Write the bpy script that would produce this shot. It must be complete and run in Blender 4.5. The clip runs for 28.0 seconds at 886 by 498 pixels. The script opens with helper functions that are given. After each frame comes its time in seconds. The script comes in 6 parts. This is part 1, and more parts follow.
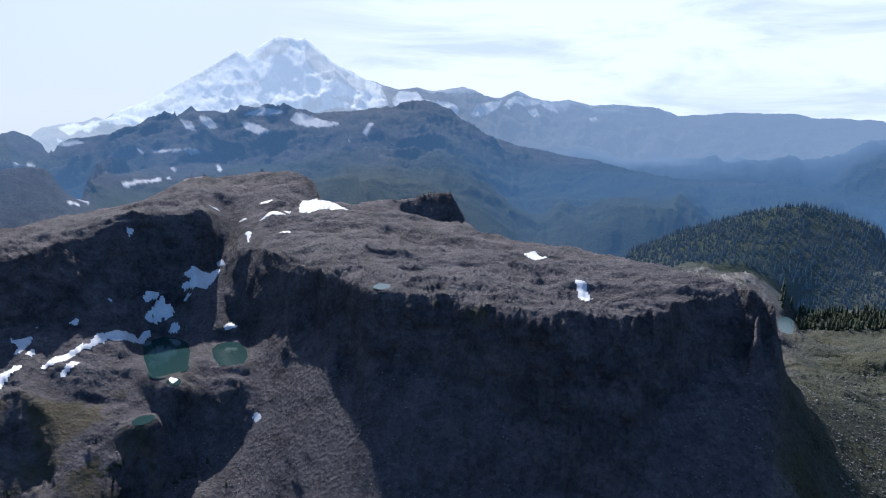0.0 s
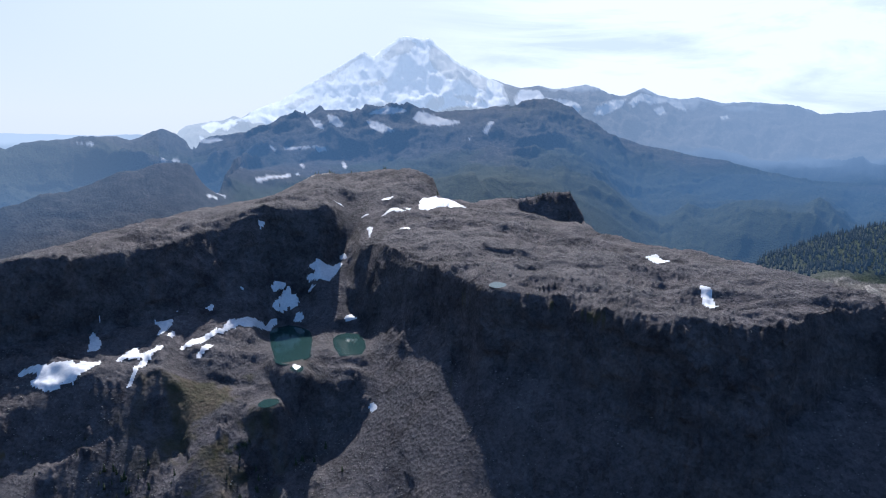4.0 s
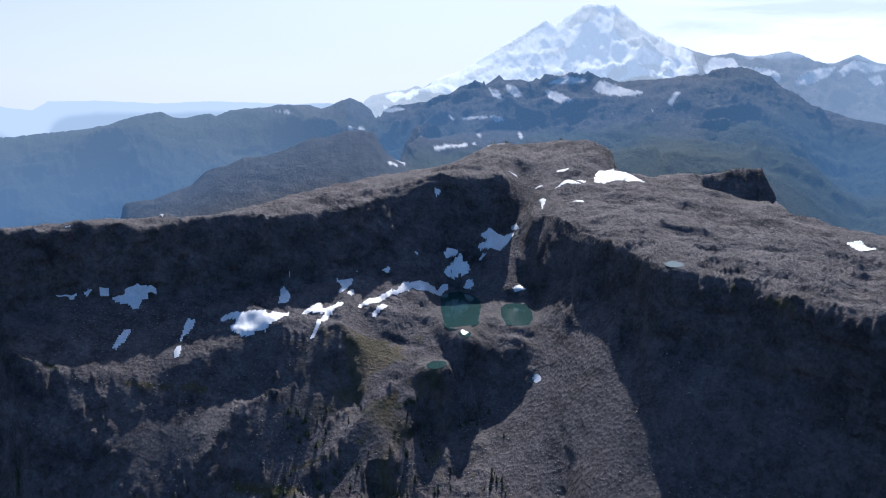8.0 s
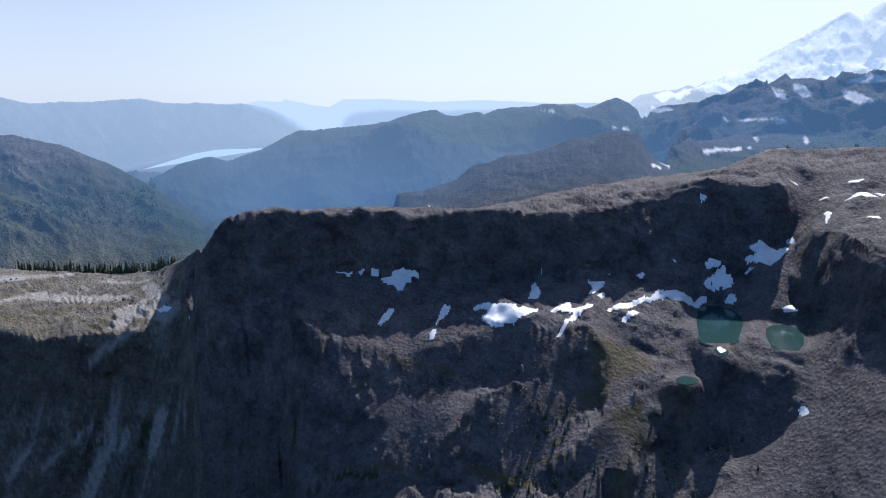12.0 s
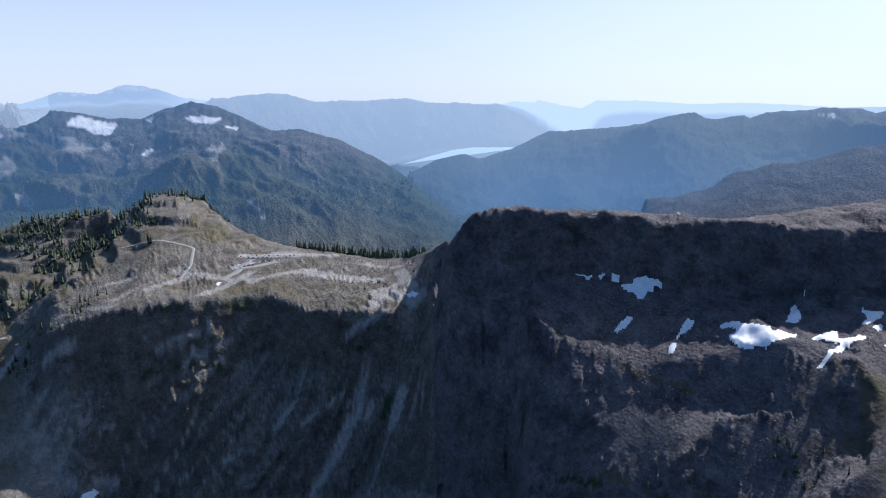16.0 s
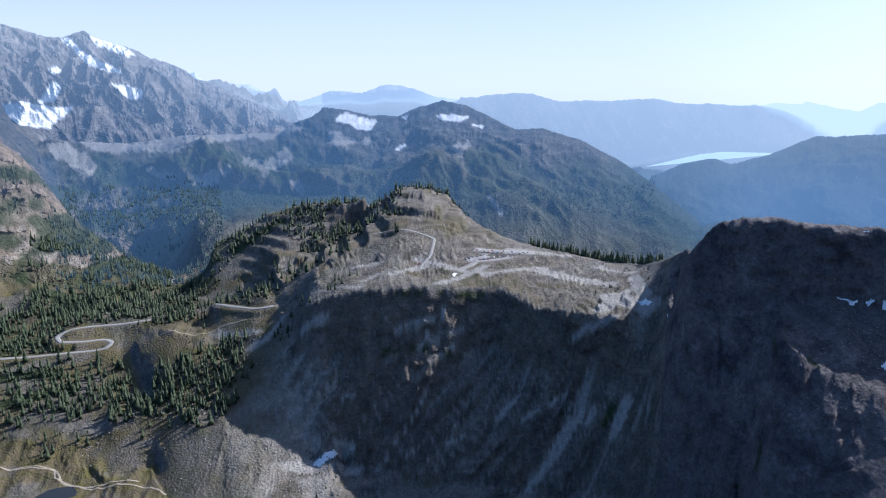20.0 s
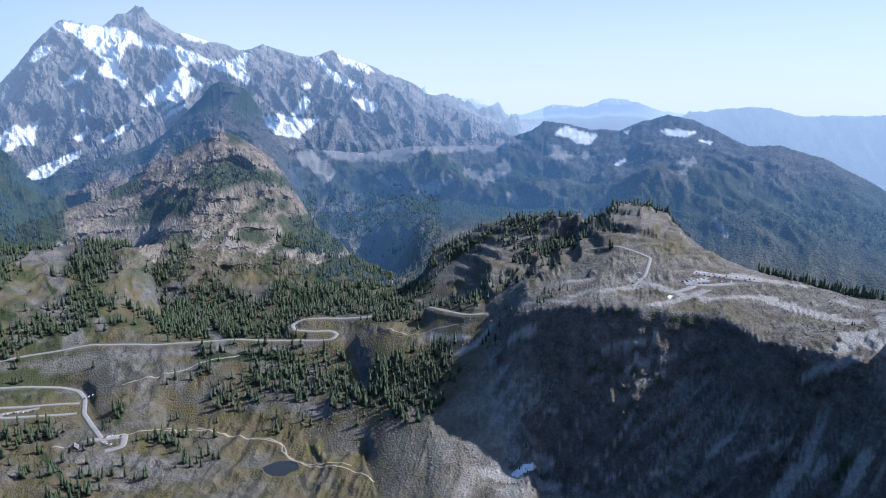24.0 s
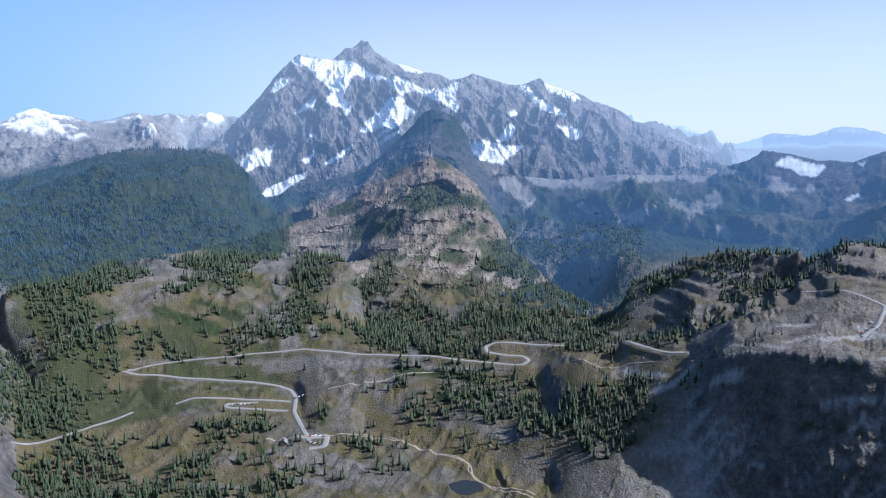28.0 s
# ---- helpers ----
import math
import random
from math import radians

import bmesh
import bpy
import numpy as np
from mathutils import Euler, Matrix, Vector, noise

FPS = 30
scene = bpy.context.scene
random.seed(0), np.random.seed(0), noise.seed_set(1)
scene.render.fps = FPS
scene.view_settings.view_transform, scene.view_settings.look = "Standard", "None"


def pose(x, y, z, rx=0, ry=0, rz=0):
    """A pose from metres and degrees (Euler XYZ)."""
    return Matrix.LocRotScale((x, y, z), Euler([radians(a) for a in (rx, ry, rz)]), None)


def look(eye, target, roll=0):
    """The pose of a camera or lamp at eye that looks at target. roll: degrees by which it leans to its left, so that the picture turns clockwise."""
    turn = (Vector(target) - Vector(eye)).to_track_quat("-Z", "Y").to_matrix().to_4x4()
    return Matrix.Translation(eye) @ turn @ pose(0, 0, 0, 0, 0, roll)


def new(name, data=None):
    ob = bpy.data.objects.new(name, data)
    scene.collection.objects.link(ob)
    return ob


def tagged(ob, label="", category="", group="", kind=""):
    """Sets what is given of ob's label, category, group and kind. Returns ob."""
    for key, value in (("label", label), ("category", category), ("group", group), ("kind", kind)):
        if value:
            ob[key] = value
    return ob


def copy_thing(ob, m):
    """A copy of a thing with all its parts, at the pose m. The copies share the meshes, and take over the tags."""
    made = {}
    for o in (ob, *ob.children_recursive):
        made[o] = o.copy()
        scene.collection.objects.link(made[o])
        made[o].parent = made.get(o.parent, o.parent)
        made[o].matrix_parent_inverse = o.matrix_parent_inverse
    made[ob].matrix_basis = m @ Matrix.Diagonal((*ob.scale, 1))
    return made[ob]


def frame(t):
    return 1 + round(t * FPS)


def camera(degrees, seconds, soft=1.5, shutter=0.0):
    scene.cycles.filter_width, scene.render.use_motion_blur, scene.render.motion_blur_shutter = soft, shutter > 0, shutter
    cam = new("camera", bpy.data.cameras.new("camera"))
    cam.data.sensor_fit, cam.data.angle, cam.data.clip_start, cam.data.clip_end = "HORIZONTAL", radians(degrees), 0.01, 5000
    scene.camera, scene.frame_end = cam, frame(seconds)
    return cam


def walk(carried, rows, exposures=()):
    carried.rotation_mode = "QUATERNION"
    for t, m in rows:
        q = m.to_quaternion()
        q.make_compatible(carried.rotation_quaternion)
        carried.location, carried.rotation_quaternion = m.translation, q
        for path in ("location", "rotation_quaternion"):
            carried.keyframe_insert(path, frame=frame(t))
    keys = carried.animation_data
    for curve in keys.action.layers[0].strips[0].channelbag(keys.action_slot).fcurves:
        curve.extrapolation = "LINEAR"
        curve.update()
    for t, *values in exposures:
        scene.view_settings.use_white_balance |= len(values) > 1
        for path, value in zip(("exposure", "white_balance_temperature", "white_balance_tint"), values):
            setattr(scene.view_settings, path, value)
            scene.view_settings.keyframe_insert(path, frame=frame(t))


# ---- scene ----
# ---- camera and its walk: it hangs in the air at one spot and turns ----
EYE = (0.0, 0.0, 510.0)
cam = camera(63.46, 28.0, soft=1.1)
PATH = [
    (0.0, 79.00, 0.00, 0.00), (0.5, 78.97, 0.08, 0.62), (1.0, 78.97, 0.12, 1.58), (1.5, 78.95, 0.17, 2.68),
    (2.0, 78.95, 0.20, 3.92), (2.5, 78.93, 0.22, 5.30), (3.0, 78.93, 0.21, 6.67), (3.5, 78.92, 0.18, 8.04),
    (5.5, 78.51, 0.20, 14.07), (6.0, 78.11, 0.21, 15.65), (6.5, 77.63, 0.23, 17.27), (7.0, 77.12, 0.25, 18.96),
    (7.5, 76.78, 0.26, 20.93), (8.0, 76.65, 0.28, 23.39), (8.5, 76.65, 0.31, 25.65), (9.0, 76.65, 0.36, 27.95),
    (9.5, 76.67, 0.37, 30.69), (10.0, 76.68, 0.45, 33.97), (10.5, 76.72, 0.48, 36.57), (11.0, 76.72, 0.45, 38.89),
    (11.5, 76.74, 0.50, 41.30), (12.0, 76.75, 0.50, 43.95), (12.5, 76.78, 0.51, 46.72), (13.0, 76.81, 0.51, 49.60),
    (13.5, 76.84, 0.52, 52.41), (15.5, 76.95, 0.48, 61.30), (16.0, 76.99, 0.47, 63.58), (16.5, 76.99, 0.49, 66.04),
    (17.0, 77.02, 0.50, 68.38), (17.5, 77.03, 0.49, 70.77), (18.0, 77.05, 0.48, 73.16), (18.5, 77.09, 0.50, 75.51),
    (19.0, 77.11, 0.51, 77.96), (19.5, 77.12, 0.46, 80.33), (20.0, 77.13, 0.44, 82.56), (20.5, 77.14, 0.44, 84.80),
    (21.0, 77.15, 0.46, 86.85), (21.5, 77.16, 0.48, 89.01), (23.5, 77.78, 0.48, 97.53), (24.0, 78.33, 0.49, 99.77),
    (24.5, 78.89, 0.47, 102.16), (25.0, 79.37, 0.43, 104.36), (25.5, 79.74, 0.41, 106.64), (26.0, 80.10, 0.38, 108.88),
    (26.5, 80.38, 0.36, 111.05), (27.0, 80.49, 0.32, 113.04), (27.5, 80.51, 0.29, 114.93), (28.0, 80.53, 0.22, 115.74),
]

EXPOSURES = [(0.0, 0.66, 5350, 12), (10.0, 0.82, 5400, 12), (16.0, 0.88, 5350, 12), (21.0, 1.06, 5150, 12), (28.0, 1.0, 5050, 12)]
walk(cam, [(t, pose(*EYE, a, b, c)) for t, a, b, c in PATH], EXPOSURES)

# ---- world, sun ----
SUN_AZ, SUN_EL = 18.0, 40.0      # degrees to the left of +y, and above the horizon
to_sun = Vector((-math.sin(radians(SUN_AZ)) * math.cos(radians(SUN_EL)),
                 math.cos(radians(SUN_AZ)) * math.cos(radians(SUN_EL)), math.sin(radians(SUN_EL))))
world = bpy.data.worlds.new("world")
scene.world = world
world.use_nodes = True
wn, wl = world.node_tree.nodes, world.node_tree.links
background = wn["Background"]
sky = wn.new("ShaderNodeTexSky")
sky.sky_type = "NISHITA"
sky.sun_disc = False
sky.sun_elevation, sky.sun_rotation = radians(SUN_EL), radians(-SUN_AZ)
sky.altitude, sky.air_density, sky.dust_density, sky.ozone_density = 1500, 1.0, 0.3, 5.0
# thin high cloud, drawn out in streaks
coord = wn.new("ShaderNodeTexCoord")
stretch = wn.new("ShaderNodeMapping")
stretch.inputs["Scale"].default_value = (2.2, 2.2, 11.0)
streaks = wn.new("ShaderNodeTexNoise")
streaks.inputs["Scale"].default_value, streaks.inputs["Detail"].default_value = 1.6, 9.0
streaks.inputs["Roughness"].default_value, streaks.inputs["Distortion"].default_value = 0.62, 0.6
wide = wn.new("ShaderNodeTexNoise")
wide.inputs["Scale"].default_value, wide.inputs["Detail"].default_value = 1.3, 2.0
both = wn.new("ShaderNodeMath")
both.operation = "MULTIPLY"
ramp = wn.new("ShaderNodeMapRange")
ramp.inputs["From Min"].default_value, ramp.inputs["From Max"].default_value = 0.07, 0.2
ramp.inputs["To Max"].default_value = 0.9
cloud = wn.new("ShaderNodeMixRGB")
billow = wn.new("ShaderNodeMixRGB")
billow.inputs["Color1"].default_value, billow.inputs["Color2"].default_value = (12.2, 12.4, 12.6, 1), (8.8, 9.4, 10.0, 1)
thick = wn.new("ShaderNodeMapRange")
thick.inputs["From Min"].default_value, thick.inputs["From Max"].default_value = 0.5, 0.66
wl.new(streaks.outputs["Fac"], thick.inputs["Value"])
wl.new(thick.outputs["Result"], billow.inputs["Fac"])
wl.new(billow.outputs["Color"], cloud.inputs["Color2"])
wl.new(coord.outputs["Generated"], stretch.inputs["Vector"])
wl.new(stretch.outputs["Vector"], streaks.inputs["Vector"])
wl.new(coord.outputs["Generated"], wide.inputs["Vector"])
wl.new(streaks.outputs["Fac"], both.inputs[0])
wl.new(wide.outputs["Fac"], both.inputs[1])
wl.new(both.outputs["Value"], ramp.inputs["Value"])
def sky_math(op, a, b_):
    n = wn.new("ShaderNodeMath")
    n.operation, n.use_clamp = op, op in ("MULTIPLY", "SUBTRACT")
    for socket, v in zip(n.inputs, (a, b_)):
        if isinstance(v, float):
            socket.default_value = v
        else:
            wl.new(v, socket)
    return n.outputs["Value"]


def toward(direction):
    n = wn.new("ShaderNodeVectorMath")
    n.operation = "DOT_PRODUCT"
    wl.new(coord.outputs["Generated"], n.inputs[0])
    n.inputs[1].default_value = direction
    return n.outputs["Value"]


def veil(fac, under, colour):
    n = wn.new("ShaderNodeMixRGB")
    wl.new(fac, n.inputs["Fac"])
    wl.new(under, n.inputs["Color1"])
    n.inputs["Color2"].default_value = (*colour, 1)
    return n.outputs["Color"]


def sky_range(value, a, b_, top):
    n = wn.new("ShaderNodeMapRange")
    n.interpolation_type = "SMOOTHSTEP"
    for key, v in (("From Min", a), ("From Max", b_), ("To Min", 0.0), ("To Max", top)):
        n.inputs[key].default_value = v
    wl.new(value, n.inputs["Value"])
    return n.outputs["Result"]


low = sky_range(toward((0.0, 0.0, -1.0)), -0.38, 0.0, 0.82)            # pale air near the horizon
hazy = veil(low, sky.outputs["Color"], (8.3, 8.3, 8.3))
away = sky_range(toward((math.sin(radians(SUN_AZ)), -math.cos(radians(SUN_AZ)), 0.0)), 0.1, 0.85, 0.85)
hazy = veil(away, hazy, (2.3, 4.5, 7.6))          # deeper blue on the side away from the sun
glow = sky_range(toward(tuple(to_sun)), 0.74, 1.0, 0.8)
hazy = veil(glow, hazy, (14.5, 14.0, 14.3))
side_glow = sky_range(toward((-math.sin(radians(SUN_AZ)), math.cos(radians(SUN_AZ)), 0.0)), 0.6, 1.0, 0.5)
hazy = veil(side_glow, hazy, (11.0, 10.9, 10.9))       # the air is brightest below the sun
bank = sky_range(toward((math.sin(radians(28)), math.cos(radians(28)), 0.0)), 0.73, 0.88, 1.0)
wl.new(sky_math("MULTIPLY", ramp.outputs["Result"], bank), cloud.inputs["Fac"])
wl.new(hazy, cloud.inputs["Color1"])
wl.new(cloud.outputs["Color"], background.inputs["Color"])
background.inputs["Strength"].default_value = 0.055
sun = new("sun", bpy.data.lights.new("sun", "SUN"))
sun.data.energy, sun.data.angle, sun.data.color = 5.0, radians(0.5), (1.0, 0.85, 0.68)
sun.matrix_world = look(to_sun * 2000, (0, 0, 0))


# ---- materials ----
def attribute(nt, name):
    n = nt.nodes.new("ShaderNodeAttribute")
    n.attribute_name = name
    return n.outputs["Fac"]


def noise_node(nt, scale, detail=6.0, rough=0.6, vector=None):
    n = nt.nodes.new("ShaderNodeTexNoise")
    n.inputs["Scale"].default_value, n.inputs["Detail"].default_value = scale, detail
    n.inputs["Roughness"].default_value = rough
    if vector is None:
        vector = nt.nodes.new("ShaderNodeNewGeometry").outputs["Position"]
    nt.links.new(vector, n.inputs["Vector"])
    return n.outputs["Fac"]


def remap(nt, value, a, b, c=0.0, d=1.0):
    n = nt.nodes.new("ShaderNodeMapRange")
    for key, v in (("From Min", a), ("From Max", b), ("To Min", c), ("To Max", d)):
        n.inputs[key].default_value = v
    nt.links.new(value, n.inputs["Value"])
    return n.outputs["Result"]


def blend(nt, fac, one, two):
    n = nt.nodes.new("ShaderNodeMixRGB")
    for socket, v in ((n.inputs["Fac"], fac), (n.inputs["Color1"], one), (n.inputs["Color2"], two)):
        if isinstance(v, tuple):
            socket.default_value = (*v, 1)
        elif isinstance(v, float):
            socket.default_value = v
        else:
            nt.links.new(v, socket)
    return n.outputs["Color"]


def material(name, rough=0.9, metal=0.0):
    m = bpy.data.materials.new(name)
    m.use_nodes = True
    bsdf = m.node_tree.nodes["Principled BSDF"]
    bsdf.inputs["Roughness"].default_value, bsdf.inputs["Metallic"].default_value = rough, metal
    return m, m.node_tree, bsdf


def bump(nt, bsdf, height, strength, distance):
    n = nt.nodes.new("ShaderNodeBump")
    n.inputs["Strength"].default_value, n.inputs["Distance"].default_value = strength, distance
    nt.links.new(height, n.inputs["Height"])
    nt.links.new(n.outputs["Normal"], bsdf.inputs["Normal"])


def speckled(name, dark, light, scale, rough=0.9, metal=0.0, relief=0.0):
    """A plain surface with grain and blotches, at a scale per metre."""
    m, nt, bsdf = material(name, rough, metal)
    fine, coarse = noise_node(nt, scale), noise_node(nt, scale * 0.13, 3.0)
    both_ = blend(nt, 0.45, fine, coarse)
    nt.links.new(blend(nt, remap(nt, both_, 0.35, 0.65), dark, light), bsdf.inputs["Base Color"])
    if relief:
        bump(nt, bsdf, fine, 0.7, relief)
    return m


def terrain_material(name, rock_dark, rock_light, size=1.0, backdrop=False, grass_colour=(0.043, 0.049, 0.021), stones=((0.09, 0.089, 0.087), (0.18, 0.176, 0.168)), relief=1.0):
    """Rock, scree, grass, woodland floor and snow after the sheet's cover layers. size: how coarse the grain is.
    backdrop:
    haze is painted on, as a blue glow mixed into the surface."""
    m, nt, bsdf = material(name, 0.95)
    bsdf.inputs["Specular IOR Level"].default_value = 0.15
    fine = noise_node(nt, 0.5 / size, 8.0, 0.7)
    mid = noise_node(nt, 0.045 / size, 7.0, 0.65)
    wide_ = noise_node(nt, 0.011 / size, 4.0, 0.55)
    rock = blend(nt, remap(nt, mid, 0.33, 0.67), rock_dark, rock_light)
    rock = blend(nt, remap(nt, wide_, 0.45, 0.7, 0.0, 0.4), rock, (0.1, 0.097, 0.1))
    grain = remap(nt, fine, 0.41, 0.59)
    cells = nt.nodes.new("ShaderNodeTexVoronoi")
    cells.inputs["Scale"].default_value = 0.3 / size
    nt.links.new(nt.nodes.new("ShaderNodeNewGeometry").outputs["Position"], cells.inputs["Vector"])
    stone = nt.nodes.new("ShaderNodeSeparateColor")
    nt.links.new(cells.outputs["Color"], stone.inputs["Color"])
    grain = blend(nt, 0.5, grain, stone.outputs["Red"])
    n = nt.nodes.new("ShaderNodeMixRGB")
    n.blend_type = "MULTIPLY"
    n.inputs["Fac"].default_value = 0.9
    nt.links.new(rock, n.inputs["Color1"])
    nt.links.new(blend(nt, grain, *(((0.34, 0.34, 0.36), (1.25, 1.23, 1.2)) if backdrop else ((0.5, 0.5, 0.51), (1.3, 1.28, 1.26)))), n.inputs["Color2"])
    rock = n.outputs["Color"]
    rock = blend(nt, attribute(nt, "face_darkening"), rock, blend(nt, grain, (0.03, 0.03, 0.03), (0.075, 0.07, 0.065)))
    scree = blend(nt, grain, *(((0.27, 0.262, 0.25), (0.42, 0.41, 0.39)) if backdrop else stones))
    colour = blend(nt, attribute(nt, "scree"), rock, scree)
    grass = blend(nt, remap(nt, mid, 0.32, 0.58), grass_colour, (0.092, 0.076, 0.05))
    grass = blend(nt, remap(nt, fine, 0.5, 0.75), grass, (0.037, 0.05, 0.017))
    colour = blend(nt, attribute(nt, "grass"), colour, grass)
    wood = blend(nt, grain, (0.013, 0.02, 0.01), (0.042, 0.058, 0.024))
    colour = blend(nt, attribute(nt, "wood"), colour, wood)
    snow = blend(nt, remap(nt, mid, 0.3, 0.7), (0.72, 0.76, 0.82), (0.88, 0.9, 0.92))
    colour = blend(nt, attribute(nt, "snow"), colour, snow)
    nt.links.new(colour, bsdf.inputs["Base Color"])
    bump(nt, bsdf, blend(nt, 0.35, fine, cells.outputs["Distance"]), 1.0, (4.2 if backdrop else 3.0) * size * relief)
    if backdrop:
        # Haze is painted as emission over the surface.
        depth = attribute(nt, "haze_glow")
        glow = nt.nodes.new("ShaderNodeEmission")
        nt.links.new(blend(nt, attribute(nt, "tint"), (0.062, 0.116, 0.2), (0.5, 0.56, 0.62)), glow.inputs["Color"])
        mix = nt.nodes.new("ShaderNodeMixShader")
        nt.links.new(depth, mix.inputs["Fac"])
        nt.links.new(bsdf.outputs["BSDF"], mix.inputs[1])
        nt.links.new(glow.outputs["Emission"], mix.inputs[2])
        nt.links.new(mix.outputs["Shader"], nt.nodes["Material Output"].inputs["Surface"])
    return m


# ---- the land: one sheet of heights over rings round the spot, run between crests, rims, cliff feet and floors ----
AZ = np.concatenate([np.arange(-38.0, 152.0, 0.1), np.linspace(152.0, 322.0, 86)[:-1]])
LNR = np.arange(math.log(30.0), math.log(4960.0), 0.006)
NA, NR = len(AZ), len(LNR)
held, weight = np.zeros((NA, NR)), np.zeros((NA, NR))
crest = np.zeros((NA, NR))
CRESTS = []


def column_of(az):
    return np.interp((np.asarray(az) + 38.0) % 360.0 - 38.0, np.append(AZ, 322.0), np.arange(NA + 1))


def hold(x, y, z):
    i = np.round(column_of(np.degrees(np.arctan2(-x, y)))).astype(int) % NA
    j = np.clip(np.round((np.log(np.hypot(x, y)) - LNR[0]) / 0.006).astype(int), 0, NR - 1)
    np.add.at(held, (i, j), z)
    np.add.at(weight, (i, j), 1.0)


def contour(name, points, behind=None):
    """Holds the land to a line of (x, y, z). behind: how far out, as a factor, and how much lower the ground lies beyond it."""
    if name in ("volcano_crest", "sw_ridge", "west_ridge", "near_ridge", "rock_peak_crest", "icefields", "wood_hill", "arm_crest", "arm_peak", "cirque_crest", "far_range", "lake_range"):
        p = np.array(points, float)
        CRESTS.append((np.degrees(np.arctan2(-p[:, 0], p[:, 1])) % 360, np.hypot(p[:, 0], p[:, 1]), p[:, 2]))
    for a, b in zip(points, points[1:]):
        a, b = np.array(a, float), np.array(b, float)
        steps = max(2, int(np.linalg.norm(b[:2] - a[:2]) / (0.0015 * np.linalg.norm(a[:2]))))
        s = np.linspace(0, 1, steps)[:, None]
        p = a * (1 - s) + b * s
        hold(p[:, 0], p[:, 1], p[:, 2])
        if behind:
            i = np.round(column_of(np.degrees(np.arctan2(-p[:, 0], p[:, 1])))).astype(int) % NA
            crest[i, np.clip(np.round((np.log(np.hypot(p[:, 0], p[:, 1])) - LNR[0]) / 0.006).astype(int), 0, NR - 1)] = 1
            hold(p[:, 0] * behind[0], p[:, 1] * behind[0], p[:, 2] - behind[1])


def ring(az0, az1, r, z):
    az = np.radians(np.arange(az0, az1, 0.1))
    hold(-np.sin(az) * r, np.cos(az) * r, np.full(len(az), float(z)))


contour("nw_rim", [(-195, 662, 385), (-177, 641, 383), (-157, 621, 390), (-123, 577, 384), (-83, 528, 386), (-52, 479, 388), (-25, 469, 380), (2, 466, 385), (28, 449, 384), (52, 432, 384), (74, 420, 383), (104, 429, 384), (136, 432, 384), (174, 469, 385), (213, 480, 386), (222, 462, 384)])
contour("nw_cliff_foot", [(-75, 494, 327), (-48, 470, 340), (-9, 452, 342), (24, 431, 335), (41, 423, 327), (73, 403, 330), (92, 394, 332), (112, 397, 345), (129, 410, 332), (172, 444, 344), (207, 458, 351), (220, 447, 362)])
contour("shelf_near", [(263, 494, 305), (309, 514, 287), (341, 518, 276)])
contour("shelf_mid", [(344, 632, 275), (413, 638, 273)])
contour("shelf_far", [(452, 892, 229), (457, 833, 237), (530, 824, 240)])
contour("nw_back", [(22, 760, 391), (36, 689, 393), (62, 667, 389), (109, 631, 388), (148, 581, 390), (171, 549, 390), (192, 510, 391), (204, 478, 394), (209, 454, 393)], behind=(1.1, 110))
contour("knob", [(-59, 798, 409), (-28, 800, 415), (-15, 810, 420), (10, 800, 423), (15, 790, 411), (25, 780, 394)], behind=(1.08, 90))
contour("table_skyline", [(-137, 791, 418), (-146, 811, 433), (-175, 839, 440), (-228, 867, 434), (-304, 847, 430), (-321, 824, 420), (-341, 789, 408), (-362, 755, 406), (-397, 729, 400), (-380, 724, 405), (-399, 693, 401), (-428, 646, 397), (-447, 602, 391), (-460, 564, 387), (-444, 561, 391), (-462, 541, 385), (-500, 501, 385), (-536, 458, 387), (-567, 418, 386), (-590, 380, 390), (-606, 350, 389)], behind=(1.07, 80))
contour("chute", [(-227, 641, 355), (-221, 685, 364), (-199, 718, 401)])
contour("ap_rim", [(-786, 348, 284), (-704, 287, 268), (-735, 245, 264), (-772, 209, 258), (-843, 179, 265), (-865, 93, 263), (-900, 16, 254), (-929, -38, 235), (-947, -69, 219)])
contour("ap_cliff_foot", [(-670, 273, 204), (-700, 233, 200), (-735, 199, 194), (-803, 170, 201), (-823, 89, 199), (-857, 15, 190), (-884, -36, 171)])
contour("ap_top", [(-959, 83, 262), (-920, 136, 262), (-1040, 215, 267), (-998, 299, 268), (-931, 346, 268), (-863, 235, 262)])
contour("ap_west", [(-1036, 36, 256), (-1055, -32, 238), (-1228, -68, 225), (-1119, -158, 189), (-1110, -214, 179)])
contour("ap_skyline", [(-1364, -266, 213), (-1383, -215, 239), (-1391, -159, 273), (-1377, -84, 295), (-1340, 10, 304), (-1329, 48, 318), (-1346, 108, 330), (-1328, 175, 315), (-1285, 197, 289), (-1200, 221, 272), (-1097, 273, 261), (-1029, 327, 260), (-975, 362, 258), (-898, 393, 272), (-794, 379, 308), (-714, 361, 336)], behind=(1.1, 80))
contour("dome_crest", [(-795, -1272, 204), (-871, -1294, 212), (-1008, -1243, 213), (-1109, -1222, 227), (-1196, -1194, 223), (-1288, -1110, 218), (-1360, -1003, 211), (-1394, -883, 199)], behind=(1.08, 60))
